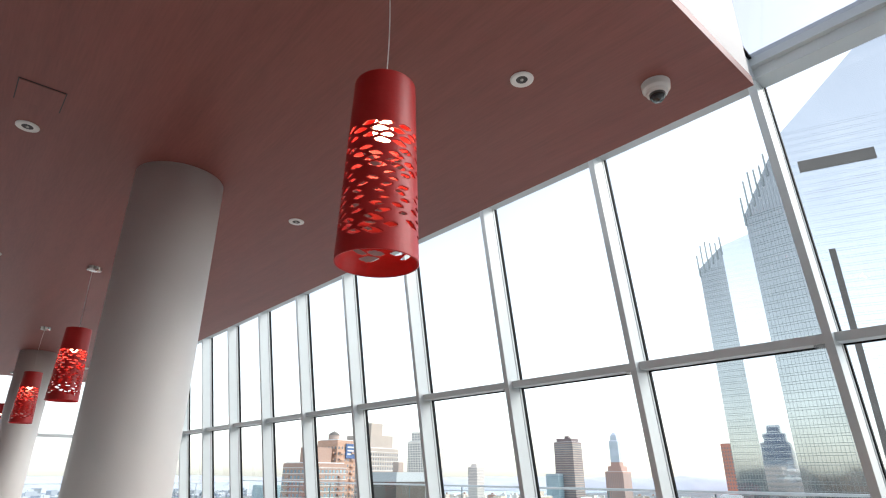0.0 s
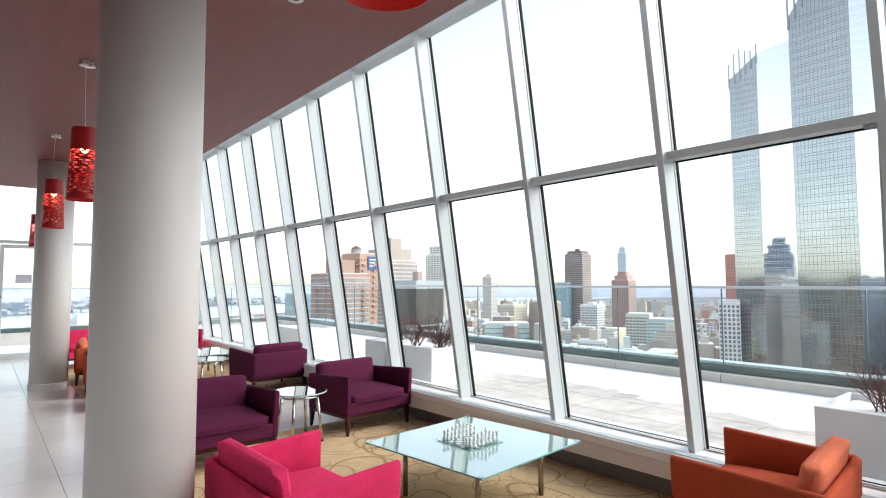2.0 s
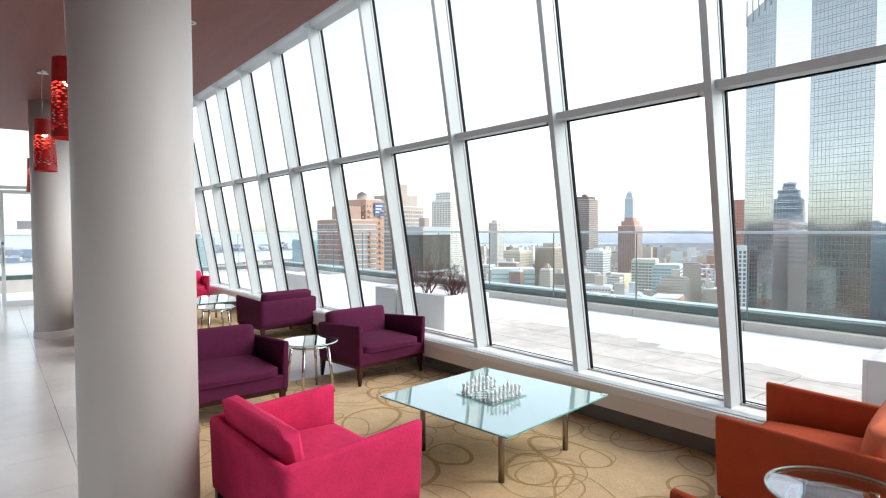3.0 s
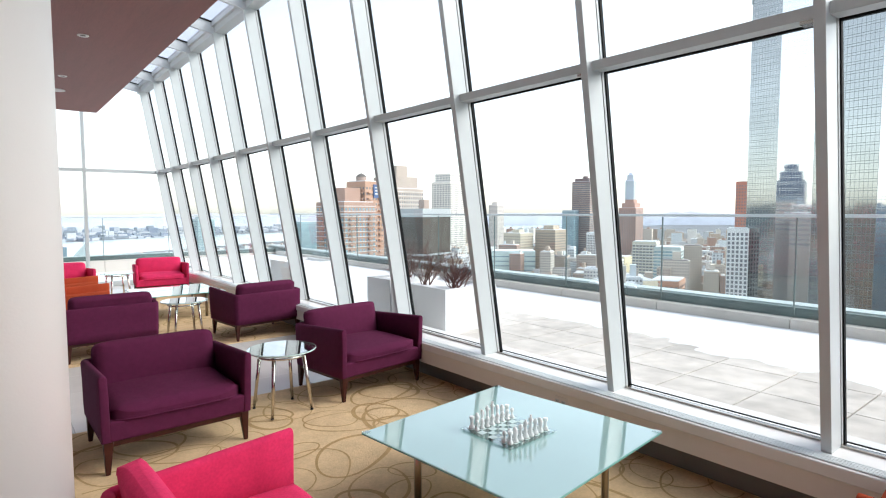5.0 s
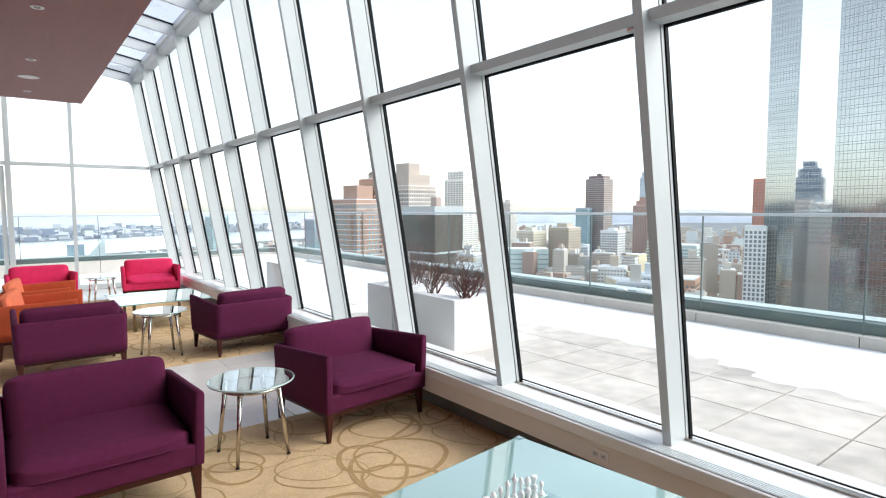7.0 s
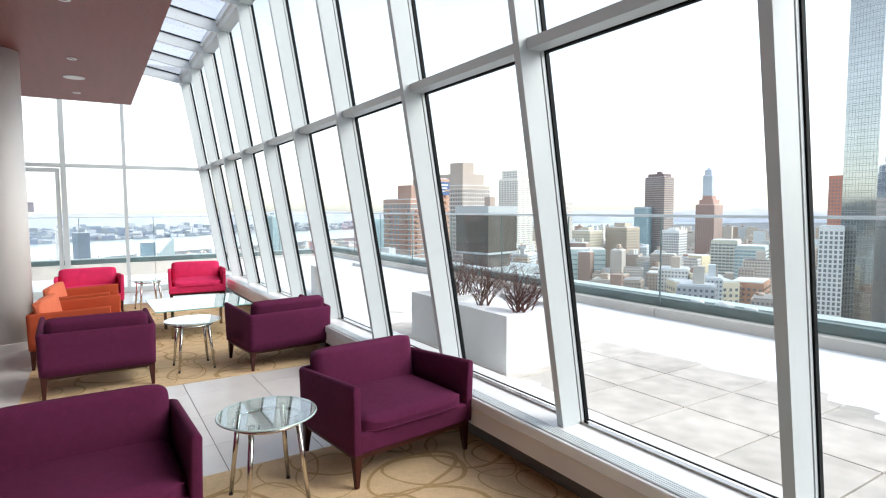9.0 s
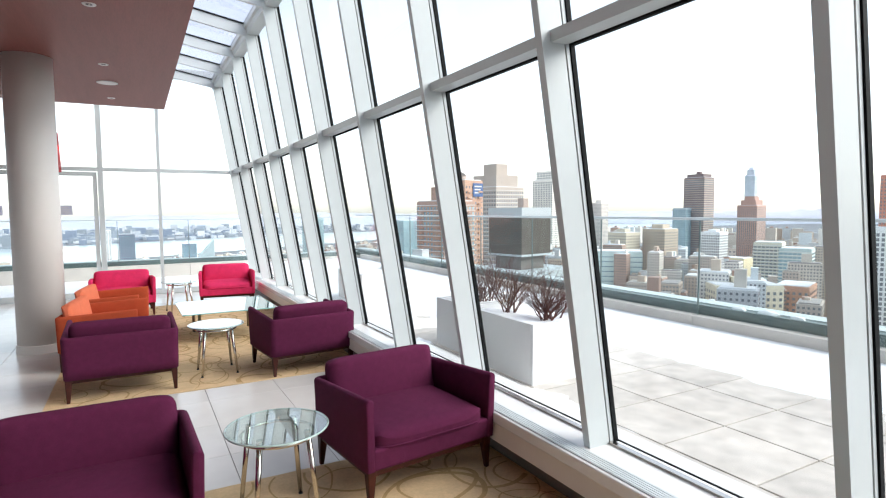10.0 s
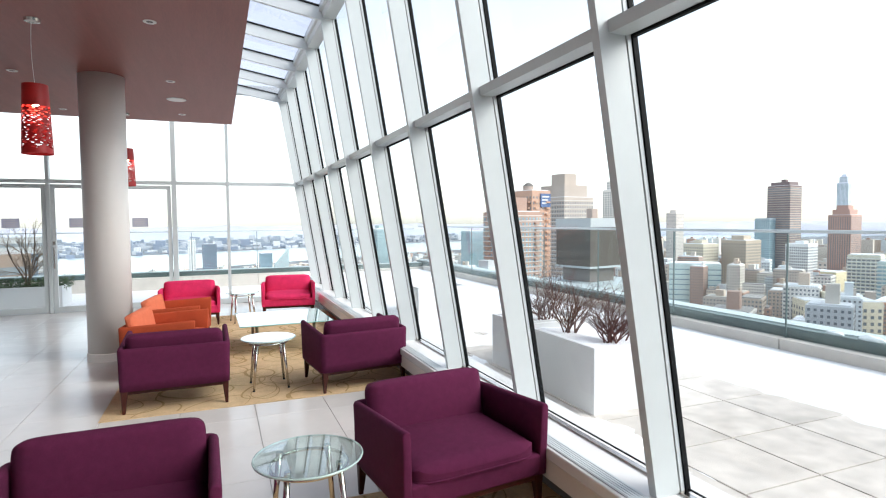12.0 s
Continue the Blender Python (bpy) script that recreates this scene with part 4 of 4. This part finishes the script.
M_BANDTAN = material("tan_floor_bands", (0.42, 0.33, 0.28), 0.8, vary=0.15, scale=0.2)
M_BANDWHITE = material("white_floor_bands", (0.72, 0.72, 0.70), 0.8, vary=0.1, scale=0.2)
M_BLUEWIN = material("blue_window_glass", (0.25, 0.37, 0.42), 0.1, vary=0.35, scale=0.2, spec=0.8)
# the farthest buildings carry haze in their paler facade colours
building(363.2, 272.3, 15, 15, 24, (0.15, 0.115, 0.115), "dark brown high-rise tower with tan floor bands", 10, 2.4, 1.6, 0.3, 1.4, tiers=((0.8, 0.8, 2.5), (0.2, 0.2, 2.0)), bands=(0.8, 3.2, M_BANDTAN))
building(352, 277, 10, 10, 2, (0.28, 0.36, 0.40), "blue glass apartment tower beside the brown high-rise", 10, 2, 2, 0.4, 0.6, win=M_BLUEWIN)
building(424.7, 271.2, 15, 15, 4, (0.38, 0.25, 0.21), "pinkish brick residential tower with vertical piers", 8, 1.2, 2.0, 1.6, 0.6, tiers=((0.75, 0.75, 4), (0.5, 0.5, 3)))
building(761.5, 486.9, 13, 13, 48, (0.52, 0.56, 0.64), "slim pale blue tower rising far behind", 15, 1.6, 2.4, 1.2, 0.6, tiers=((0.7, 0.7, 8), (0.4, 0.4, 3)), win=M_BLUEWIN)
building(287.9, 205.8, 11, 11, -11.5, (0.74, 0.73, 0.70), "white gridded concrete apartment block", 12, 1.1, 1.8, 0.9, 1.1, tiers=((0.4, 0.4, 1.5),))
building(114.8, 168.6, 14, 14, 9.5, (0.37, 0.32, 0.28), "grey-brown stepped apartment tower with many windows", 12, 1.3, 1.5, 0.9, 1.3, tiers=((0.78, 0.8, 4.2), (0.4, 0.45, 4)), bands=(0.35, 2.8, M_BANDWHITE))
building(79.5, 141.5, 12, 11, 4.2, (0.35, 0.23, 0.18), "orange brick apartment house with corner balconies", 15, 1.5, 1.5, 1.0, 1.3, tiers=((0.5, 0.5, 4.0),), win=M_BLUEWIN, bands=(0.35, 2.8, M_BANDWHITE), balconies=1.4)
building(87.0, 143.6, 7.5, 7.5, 10.2, (0.46, 0.29, 0.21), "lighter orange brick apartment tower", 15, 1.1, 1.3, 1.2, 1.7, balconies=1.7)
building(256.3, 310, 17, 17, 22, (0.68, 0.64, 0.58), "cream tall residential tower with pale piers", 12, 1.4, 2.0, 1.3, 1.0, tiers=((0.8, 0.8, 6),))
building(183, 176.2, 19, 12, -16, (0.50, 0.60, 0.59), "wide teal glass office block", -45, 3.5, 0.8, 0.2, 3.2, win=M_BLUEWIN)
building(255.4, 215.2, 14, 13, -9.2, (0.40, 0.33, 0.26), "tan brick apartment block with dark windows", 10, 1.2, 1.6, 1.3, 1.4, tiers=((0.5, 0.5, 2.5),))
building(238, 225, 12, 12, -11, (0.50, 0.44, 0.35), "beige brick apartment block", 6, 1.2, 1.5, 1.3, 1.5, tiers=((0.4, 0.4, 2),))
building(145.8, 96, 17, 10, -18.6, (0.60, 0.54, 0.42), "pale yellow brick loft building with snowy roof", -35, 1.4, 1.6, 1.5, 1.6, tiers=((0.3, 0.4, 1.8),))
building(253.4, 167.8, 9.5, 9, -21.7, (0.62, 0.55, 0.38), "blank cream-yellow building beside the towers", 8, 1, 1.2, 6, 8)
building(276.8, 168.1, 11.5, 10, -18.8, (0.36, 0.32, 0.30), "grey-brown brick midrise with white windows", 8, 1.5, 1.2, 1.0, 1.6, win=M_BANDWHITE)
building(171.3, 363.9, 13, 13, -5.2, (0.26, 0.38, 0.42), "blue-green glass tower in the haze", 5, 2, 2, 0.4, 0.5, win=M_BLUEWIN)
building(492.6, 503, 14, 13, 9.5, (0.55, 0.50, 0.46), "pale stone tower standing far off", 10, 1.5, 2, 1.2, 1.2, tiers=((0.6, 0.6, 3.4),))
building(278.1, 117.8, 6.5, 6, 15, (0.42, 0.18, 0.13), "narrow red brick tower beside the glass towers", 5, 1.1, 1.5, 1.0, 1.5)
building(185.4, 80.4, 6, 6, -4.0, (0.72, 0.71, 0.68), "white framed apartment block below the towers", 20, 1.4, 1.8, 0.7, 0.9)
building(175, 98, 14, 9, -21, (0.46, 0.27, 0.19), "low red brick building with snow on its roof", 20, 1.5, 1.5, 1.4, 1.7)
building(215, 120, 11, 10, -13, (0.40, 0.47, 0.46), "pale green banded glass apartment tower", 22, 2.2, 1.3, 0.4, 1.3, win=M_BLUEWIN, bands=(0.5, 2.6, M_BANDWHITE))
building(228, 138, 10, 10, -12, (0.56, 0.53, 0.44), "cream and green banded apartment tower", 22, 2.2, 1.3, 0.4, 1.3, bands=(0.5, 2.6, M_BANDWHITE))
building(137.5, 484.4, 14, 13, -4, (0.34, 0.46, 0.48), "green glass stepped tower far along the river", 10, 2, 2, 0.5, 0.6, win=M_BLUEWIN, tiers=((0.6, 0.6, 3),))
building(-33, 902, 10, 10, -22, (0.68, 0.70, 0.70), "white slab tower on the river bank", 4, 5, 1.0, 0.5, 1.5)
building(-8, 803, 17, 13, -25, (0.11, 0.12, 0.17), "dark blue glass tower on the river bank", 4, 4, 2, 1.0, 2.0, win=M_BLUEWIN)
building(70, 900, 18, 14, -44, (0.16, 0.20, 0.28), "dark blue office block on the river bank", 4, 2, 2, 0.4, 0.5, win=M_BLUEWIN)
building(-129, -15, 20, 20, 25, (0.05, 0.075, 0.12), "dark blue glass skyscraper mirrored in the twin towers", 20, 2.4, 1.8, 0.4, 1.0, tiers=((0.75, 0.75, 7), (0.45, 0.45, 6)), win=material("deep_blue_glass", (0.04, 0.07, 0.13), 0.1, vary=0.3, scale=0.2), bands=(0.5, 4.0, M_LEDGE), roof=False)
sail = thing("building", "pointed pale glass tower sloping to a tip", "building", pose(98, 948, 0))
bm = bmesh.new()
box(bm, -11, 11, -8, 8, GZ, -40)
for v in bm.verts:
    if v.co.z > -50 and v.co.x < 0:
        v.co.z = -66
part("wall", bm, material("facade_sail", (0.42, 0.50, 0.52), 0.3, vary=0.1, scale=0.1), sail)

sign = thing("billboard", "blue advertising board on the orange brick tower", "billboard", pose(87.0, 143.6, 0, 0, 0, 15))
part("board", boxed(-0.6, 3.4, -4.1, -3.85, 5.6, 9.4), material("blue_board", (0.06, 0.13, 0.30), 0.5, vary=0.08, scale=0.6), sign)
for q in range(3):
    part("text_bar", boxed(-0.1, 2.8 - 0.5 * q, -4.16, -4.11, 8.3 - 0.9 * q, 8.7 - 0.9 * q), M_BANDWHITE, sign)
tank = thing("water_tank", "round rooftop water tank with a conical lid", "water tank", pose(86.2, 144.2, 10.22))
part("drum", lathe([(1.5, 0), (1.55, 1.2), (1.5, 1.5)], 20), M_BANDTAN, tank)
part("lid", lathe([(1.7, 1.5), (0.9, 2.2), (0.05, 2.6)], 20), M_BASE, tank)

# dark plant room with a white roof band on the next roof
plant_room = thing("plant_room", "dark clad roof plant room with a white cap", "plant room", pose(38.4, 51.2, 0, 0, 0, 12))
M_CLAD = material("dark_brown_cladding", (0.11, 0.095, 0.08), 0.5, vary=0.12, scale=0.8)
part("wall", boxed(-2.3, 2.3, -2.3, 2.3, -2.9, 1.0), M_CLAD, plant_room)
part("cap", boxed(-2.36, 2.36, -2.36, 2.36, 1.0, 1.9), M_WHITE, plant_room, "white roof band")
part("chimney", boxed(0.6, 1.4, 0, 0.8, 1.9, 2.9), M_BANDTAN, plant_room)
part("trim", boxed(-2.4, 2.4, -2.4, 2.4, -3.1, -2.9), M_WHITE, plant_room)
part("plinth", boxed(-1.8, 1.8, -1.8, 1.8, -4.5, -3.1), M_BASE, plant_room)
part("deck", boxed(-5, 5, -4.5, 4.5, -5.2, -4.5), M_LEDGETOP, plant_room)
part("lower_block", boxed(-4.6, 4.6, -4.2, 4.2, -60, -5.21), M_CLAD, plant_room)


# twin glass towers: parallelogram plans with raked, finned tops
def grid_glass(name, base, line, rough=0.06, metal=0.55):
    m = bpy.data.materials.new(name)
    m.use_nodes = True
    nt = m.node_tree
    b = nt.nodes["Principled BSDF"]
    b.inputs["Roughness"].default_value = rough
    b.inputs["Metallic"].default_value = metal
    co = nt.nodes.new("ShaderNodeTexCoord")
    n = nt.nodes.new("ShaderNodeTexNoise")
    n.inputs["Scale"].default_value, n.inputs["Detail"].default_value = 0.09, 5
    nt.links.new(co.outputs["Object"], n.inputs["Vector"])
    ramp = nt.nodes.new("ShaderNodeMix")
    ramp.data_type = 'RGBA'
    ramp.inputs["A"].default_value, ramp.inputs["B"].default_value = (*base, 1), (*line, 1)
    nt.links.new(n.outputs["Fac"], ramp.inputs["Factor"])
    nt.links.new(ramp.outputs["Result"], b.inputs["Base Color"])
    bp = nt.nodes.new("ShaderNodeBump")
    bp.inputs["Strength"].default_value, bp.inputs["Distance"].default_value = 0.004, 1.0
    n2 = nt.nodes.new("ShaderNodeTexNoise")
    n2.inputs["Scale"].default_value = 0.25
    nt.links.new(co.outputs["Object"], n2.inputs["Vector"])
    nt.links.new(n2.outputs["Fac"], bp.inputs["Height"])
    nt.links.new(bp.outputs[0], b.inputs["Normal"])
    return m


# sky glare put into colour: paler glass and mullions beside darker end faces
M_TOWER = grid_glass("sky_bright_tower_glass", (0.78, 0.81, 0.84), (0.93, 0.94, 0.95), 0.03, 0.95)
M_TOWEREND = grid_glass("dulled_tower_end_glass", (0.27, 0.285, 0.285), (0.42, 0.44, 0.44), 0.06, 0.8)
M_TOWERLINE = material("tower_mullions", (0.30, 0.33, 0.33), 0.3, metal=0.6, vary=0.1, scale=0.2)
M_TOWERLINE2 = material("sky_bright_tower_mullions", (0.74, 0.78, 0.81), 0.2, metal=0.9, vary=0.1, scale=0.2)


def polar(az, dist, ox=0.6, oy=0.4):
    return Vector((ox + dist * math.sin(radians(az)), oy + dist * math.cos(radians(az)), 0))


def glass_tower(label, corners, tops, fins, slots=()):
    t = thing("glass_tower", label, "skyscraper")
    bm = bmesh.new()
    lo = [bm.verts.new((c.x, c.y, GZ)) for c in corners]
    hi = [bm.verts.new((c.x, c.y, z)) for c, z in zip(corners, tops)]
    n = len(corners)
    faces = [bm.faces.new((lo[i], lo[(i + 1) % n], hi[(i + 1) % n], hi[i])) for i in range(n)]
    faces.append(bm.faces.new(hi))
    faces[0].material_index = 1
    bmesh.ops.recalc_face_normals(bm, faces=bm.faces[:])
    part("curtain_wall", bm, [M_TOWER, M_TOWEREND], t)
    mid = sum(corners, Vector()) / n
    for i in (0, 1):
        a, b = corners[i], corners[(i + 1) % n]
        za, zb = tops[i], tops[(i + 1) % n]
        u = (b - a).normalized()
        nrm = Vector((u.y, -u.x, 0))
        if nrm.dot(a - mid) < 0:
            nrm = -nrm
        length = (b - a).length
        gb = bmesh.new()
        def strip(s0, s1, z0, z1, deep):
            vs = []
            for s in (s0, s1):
                for q in (0.0, deep):
                    p = a + u * s + nrm * q
                    vs.append((p, s))
            pts = []
            for z in (z0, z1):
                for p, s in vs:
                    zz = z if not callable(z) else z(s)
                    pts.append(gb.verts.new((p.x, p.y, zz)))
            for f in ((0, 1, 3, 2), (4, 6, 7, 5), (0, 4, 5, 1), (2, 3, 7, 6), (1, 5, 7, 3)):
                gb.faces.new([pts[k] for k in f])
        top_at = lambda s: za + (zb - za) * s / length
        s = 0.0
        while s < length:
            strip(s, s + 0.04, GZ + 30, top_at, 0.05)
            s += 0.8
        z = -40.0
        while z < min(za, zb):
            strip(0, length, z, z + 0.09, 0.04)
            strip(0, length, z + 0.55, z + 0.64, 0.04)
            z += 1.9
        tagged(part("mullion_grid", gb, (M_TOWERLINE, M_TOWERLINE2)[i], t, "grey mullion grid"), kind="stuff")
        if fins and i == 0:
            k = int(length / 1.5)
            for j in range(k + 1):
                p = a + u * (length * j / k)
                ht = 5.0 + 2.2 * math.sin(j * 1.1)
                fb = boxed(p.x - 0.22, p.x + 0.22, p.y - 0.22, p.y + 0.22, top_at(length * j / k) - 3, top_at(length * j / k) + ht)
                part("fin", fb, M_TOWERLINE, t)
        for face, s0, s1, z0, z1 in slots:
            if face == i:
                hb = bmesh.new()
                p0, p1 = a + u * s0 + nrm * 0.16, a + u * s1 + nrm * 0.16
                vs = [hb.verts.new((p0.x, p0.y, z0)), hb.verts.new((p1.x, p1.y, z0)), hb.verts.new((p1.x, p1.y, z1)), hb.verts.new((p0.x, p0.y, z1))]
                hb.faces.new(vs)
                part("recess", hb, M_BASE, t, "dark recessed slot in the facade")
    return t


c1 = [polar(67.15, 203), polar(69.4, 200), polar(75.1, 199.7), polar(75.4, 214)]
glass_tower("tall reflective glass tower with a raked finned crown", c1, [68, 74, 80, 74], True)
c2 = [polar(71.95, 152), polar(76.3, 148), polar(100.0, 172), polar(96.0, 196)]
glass_tower("nearer tall reflective glass tower with a finned crown", c2, [64, 82, 150, 145], True, slots=((1, 2.5, 18, 70.5, 73.5), (1, 4.0, 5.3, -20, 50)))

# smaller blocks filling the streets, too many to count
rnd = random.Random(77)
# block colours are lightened to stand in for haze over the streets
M_BLOCKS = island_material("mixed_city_blocks", [(0.54, 0.47, 0.41), (0.68, 0.62, 0.55), (0.44, 0.29, 0.23), (0.75, 0.72, 0.68), (0.58, 0.59, 0.60), (0.52, 0.42, 0.34), (0.66, 0.70, 0.72), (0.62, 0.52, 0.43)])

# dark glass and brick, with facade shade put into the colours
M_BACKBLOCKS = island_material("shade_dark_glass_brick_blocks", [(0.12, 0.17, 0.22), (0.26, 0.19, 0.15), (0.17, 0.24, 0.28), (0.34, 0.31, 0.28), (0.15, 0.16, 0.18), (0.40, 0.40, 0.40)], 0.4)
M_ROOFS = island_material("snowy_and_bare_roofs", [(0.72, 0.73, 0.75), (0.36, 0.34, 0.32), (0.62, 0.62, 0.62), (0.45, 0.42, 0.38), (0.75, 0.76, 0.78), (0.27, 0.26, 0.26)], 0.85)


def city_mass():
    V, F, RV, RF, WV, WF, BV, BF = [], [], [], [], [], [], [], []
    def put(VV, FF, x0, x1, y0, y1, z0, z1, m):
        k = len(VV)
        for z in (z0, z1):
            for x, y in ((x0, y0), (x1, y0), (x1, y1), (x0, y1)):
                VV.append(tuple(m @ Vector((x, y, z))))
        FF += [(k + 4, k + 5, k + 6, k + 7), (k, k + 1, k + 5, k + 4), (k + 1, k + 2, k + 6, k + 5), (k + 2, k + 3, k + 7, k + 6), (k + 3, k, k + 4, k + 7)]
    for i in range(6500):
        az = rnd.uniform(-22, 84)
        dist = 110 * (14.5 ** (rnd.random() ** 0.8))
        x, y = dist * math.sin(radians(az)), dist * math.cos(radians(az))
        bank = 1150 + max(0, x + 200) * 0.52
        if y > bank - 40:
            continue
        if dist < 260 and az > 62:
            continue
        w, d = rnd.uniform(4, 9.5), rnd.uniform(4, 10)
        if dist > 500:
            w, d = w * 1.8, d * 1.8
        top = GZ + 22 + abs(rnd.gauss(0, 20)) + (12 if rnd.random() < 0.15 else 0)
        limit = 1.6 - dist * math.tan(radians(3.2 if az > 20 else 4.6))
        if dist < 900:
            top = min(top + 15, limit - rnd.uniform(0, 14))
        else:
            top = min(top, 1.6 - dist * math.tan(radians(1.75 if az > 25 else 4.7)))
        if top < GZ + 5:
            top = GZ + rnd.uniform(5, 12)
        m = pose(x, y, 0, 0, 0, 29 + rnd.gauss(0, 3))
        put(V, F, -w / 2, w / 2, -d / 2, d / 2, GZ, top, m)
        put(RV, RF, -w / 2 + .4, w / 2 - .4, -d / 2 + .4, d / 2 - .4, top, top + 0.3, m)
        if rnd.random() < 0.5:
            put(V, F, -w * .2, w * .15, -d * .2, d * .1, top, top + rnd.uniform(2, 4), m)
        for _ in range(rnd.choice((0, 1, 2)) if dist < 400 else 0):
            px, py = rnd.uniform(-.35, .3) * w, rnd.uniform(-.35, .3) * d
            put(V, F, px, px + rnd.uniform(.6, 1.8), py, py + rnd.uniform(.6, 1.8), top, top + rnd.uniform(.6, 2.2), m)
        if dist < 800:
            st = 0.85 if dist < 300 else 1.5 if dist < 520 else 2.6
            z = top - 0.9 * st
            while z > max(GZ, top - 22):
                for s, half, other in ((0, d / 2, w / 2), (1, w / 2, d / 2)):
                    n = int(2 * other / st)
                    for q in range(n):
                        c = -other + 2 * other * (q + .5) / n
                        k = len(WV)
                        for dx, dz in ((-.26 * st, -.28 * st), (.26 * st, -.28 * st), (.26 * st, .28 * st), (-.26 * st, .28 * st)):
                            p = (c + dx, -half - .06, z + dz) if s == 0 else (-half - .06, c - dx, z + dz)
                            WV.append(tuple(m @ Vector(p)))
                        WF.append((k, k + 1, k + 2, k + 3))
                z -= 1.25 * st
    # unseen blocks added so the towers mirror a dark skyline
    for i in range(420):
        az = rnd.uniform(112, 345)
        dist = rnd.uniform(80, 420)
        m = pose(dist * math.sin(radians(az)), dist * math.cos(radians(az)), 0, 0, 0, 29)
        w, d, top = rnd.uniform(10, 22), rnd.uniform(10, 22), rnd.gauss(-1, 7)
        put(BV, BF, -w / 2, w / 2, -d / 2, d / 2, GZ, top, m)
        for q in range(6):
            z = top - 2.0 - 3.4 * q
            put(WV, WF, -w / 2 - 0.1, w / 2 + 0.1, -d / 2 - 0.1, d / 2 + 0.1, z - 1.2, z, m)
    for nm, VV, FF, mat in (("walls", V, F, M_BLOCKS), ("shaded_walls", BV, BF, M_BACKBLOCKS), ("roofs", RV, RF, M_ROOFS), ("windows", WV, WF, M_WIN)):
        me = bpy.data.meshes.new(nm)
        me.from_pydata(VV, [], FF)
        me.materials.append(mat)
        o = new(nm, me)
        o.parent = mass
        tagged(o, kind="stuff")


mass = tagged(new("city_blocks"), "dense mass of snowy-roofed city buildings below", "buildings", kind="stuff")
city_mass()


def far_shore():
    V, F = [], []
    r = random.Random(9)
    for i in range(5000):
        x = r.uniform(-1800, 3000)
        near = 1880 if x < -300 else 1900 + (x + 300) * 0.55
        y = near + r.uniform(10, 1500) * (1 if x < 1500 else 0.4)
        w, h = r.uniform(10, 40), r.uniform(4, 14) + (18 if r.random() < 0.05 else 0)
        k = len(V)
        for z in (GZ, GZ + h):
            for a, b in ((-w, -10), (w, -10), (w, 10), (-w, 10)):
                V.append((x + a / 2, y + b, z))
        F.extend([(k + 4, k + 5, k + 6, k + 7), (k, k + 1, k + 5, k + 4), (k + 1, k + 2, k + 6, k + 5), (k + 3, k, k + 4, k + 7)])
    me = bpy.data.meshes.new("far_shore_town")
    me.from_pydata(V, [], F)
    # grey-blue town colours have the distance haze mixed in
    me.materials.append(island_material("haze_tinted_town", [(0.30, 0.34, 0.40), (0.46, 0.48, 0.53), (0.22, 0.26, 0.34), (0.62, 0.62, 0.65), (0.26, 0.29, 0.33)]))
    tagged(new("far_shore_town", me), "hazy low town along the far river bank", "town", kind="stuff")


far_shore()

# ---- floor tiles and terrace pavers ----
def tiles(parent, x0, x1, y0, y1, step, gap, z0, z1, mat, name):
    cache = {}
    nx, ny = int(round((x1 - x0) / step)), int(round((y1 - y0) / step))
    for i in range(nx):
        for j in range(ny):
            w = min(step, x1 - (x0 + i * step)) - gap
            d = min(step, y1 - (y0 + j * step)) - gap
            key = (round(w, 3), round(d, 3))
            if key not in cache:
                bm = boxed(-w / 2, w / 2, -d / 2, d / 2, z0, z1, bevel=0.0015, seg=1)
                me = bpy.data.meshes.new(name)
                bm.to_mesh(me)
                bm.free()
                me.materials.append(mat)
                cache[key] = me
            o = new(name, cache[key])
            o.parent = parent
            o.location = (x0 + i * step + step / 2 - (step - gap - w) / 2, y0 + j * step + step / 2, 0)


structure("floor_west", boxed(-6, -1.98, Y0, Y1, -0.007, 0.0), M_TILE, "pale grey tile floor further inside the lounge", "floor")
structure("floor_south", boxed(-1.97, 4.62, Y0, 0.515, -0.007, 0.0), M_TILE, "pale grey tile floor near the entrance end", "floor")
tiles(floor, -1.95, 4.25, 0.52, 15.4, 0.62, 0.004, -0.0078, 0.0, M_TILE, "tile")
structure("floor_edge", boxed(4.254, 4.62, 0.5, 15.44, -0.0075, 0.0), M_TILE, "pale grey tile strip along the window base", "floor")
terrace = bpy.data.objects["terrace"]
tiles(terrace, 5.31, 8.31, -1.54, 14.66, 0.60, 0.012, TZ - 0.0295, TZ, M_PAVER, "paver")
structure("terrace_border", boxed(4.962, 5.300, -13.9, 19.3, TZ - 0.0295, TZ - 0.001), M_PAVER, "pale concrete edging strip along the glass wall", "paving")
structure("terrace_south", boxed(5.304, 8.39, -13.9, -1.55, TZ - 0.0295, TZ - 0.001), M_PAVER, "plain concrete paving of the terrace further back", "paving")
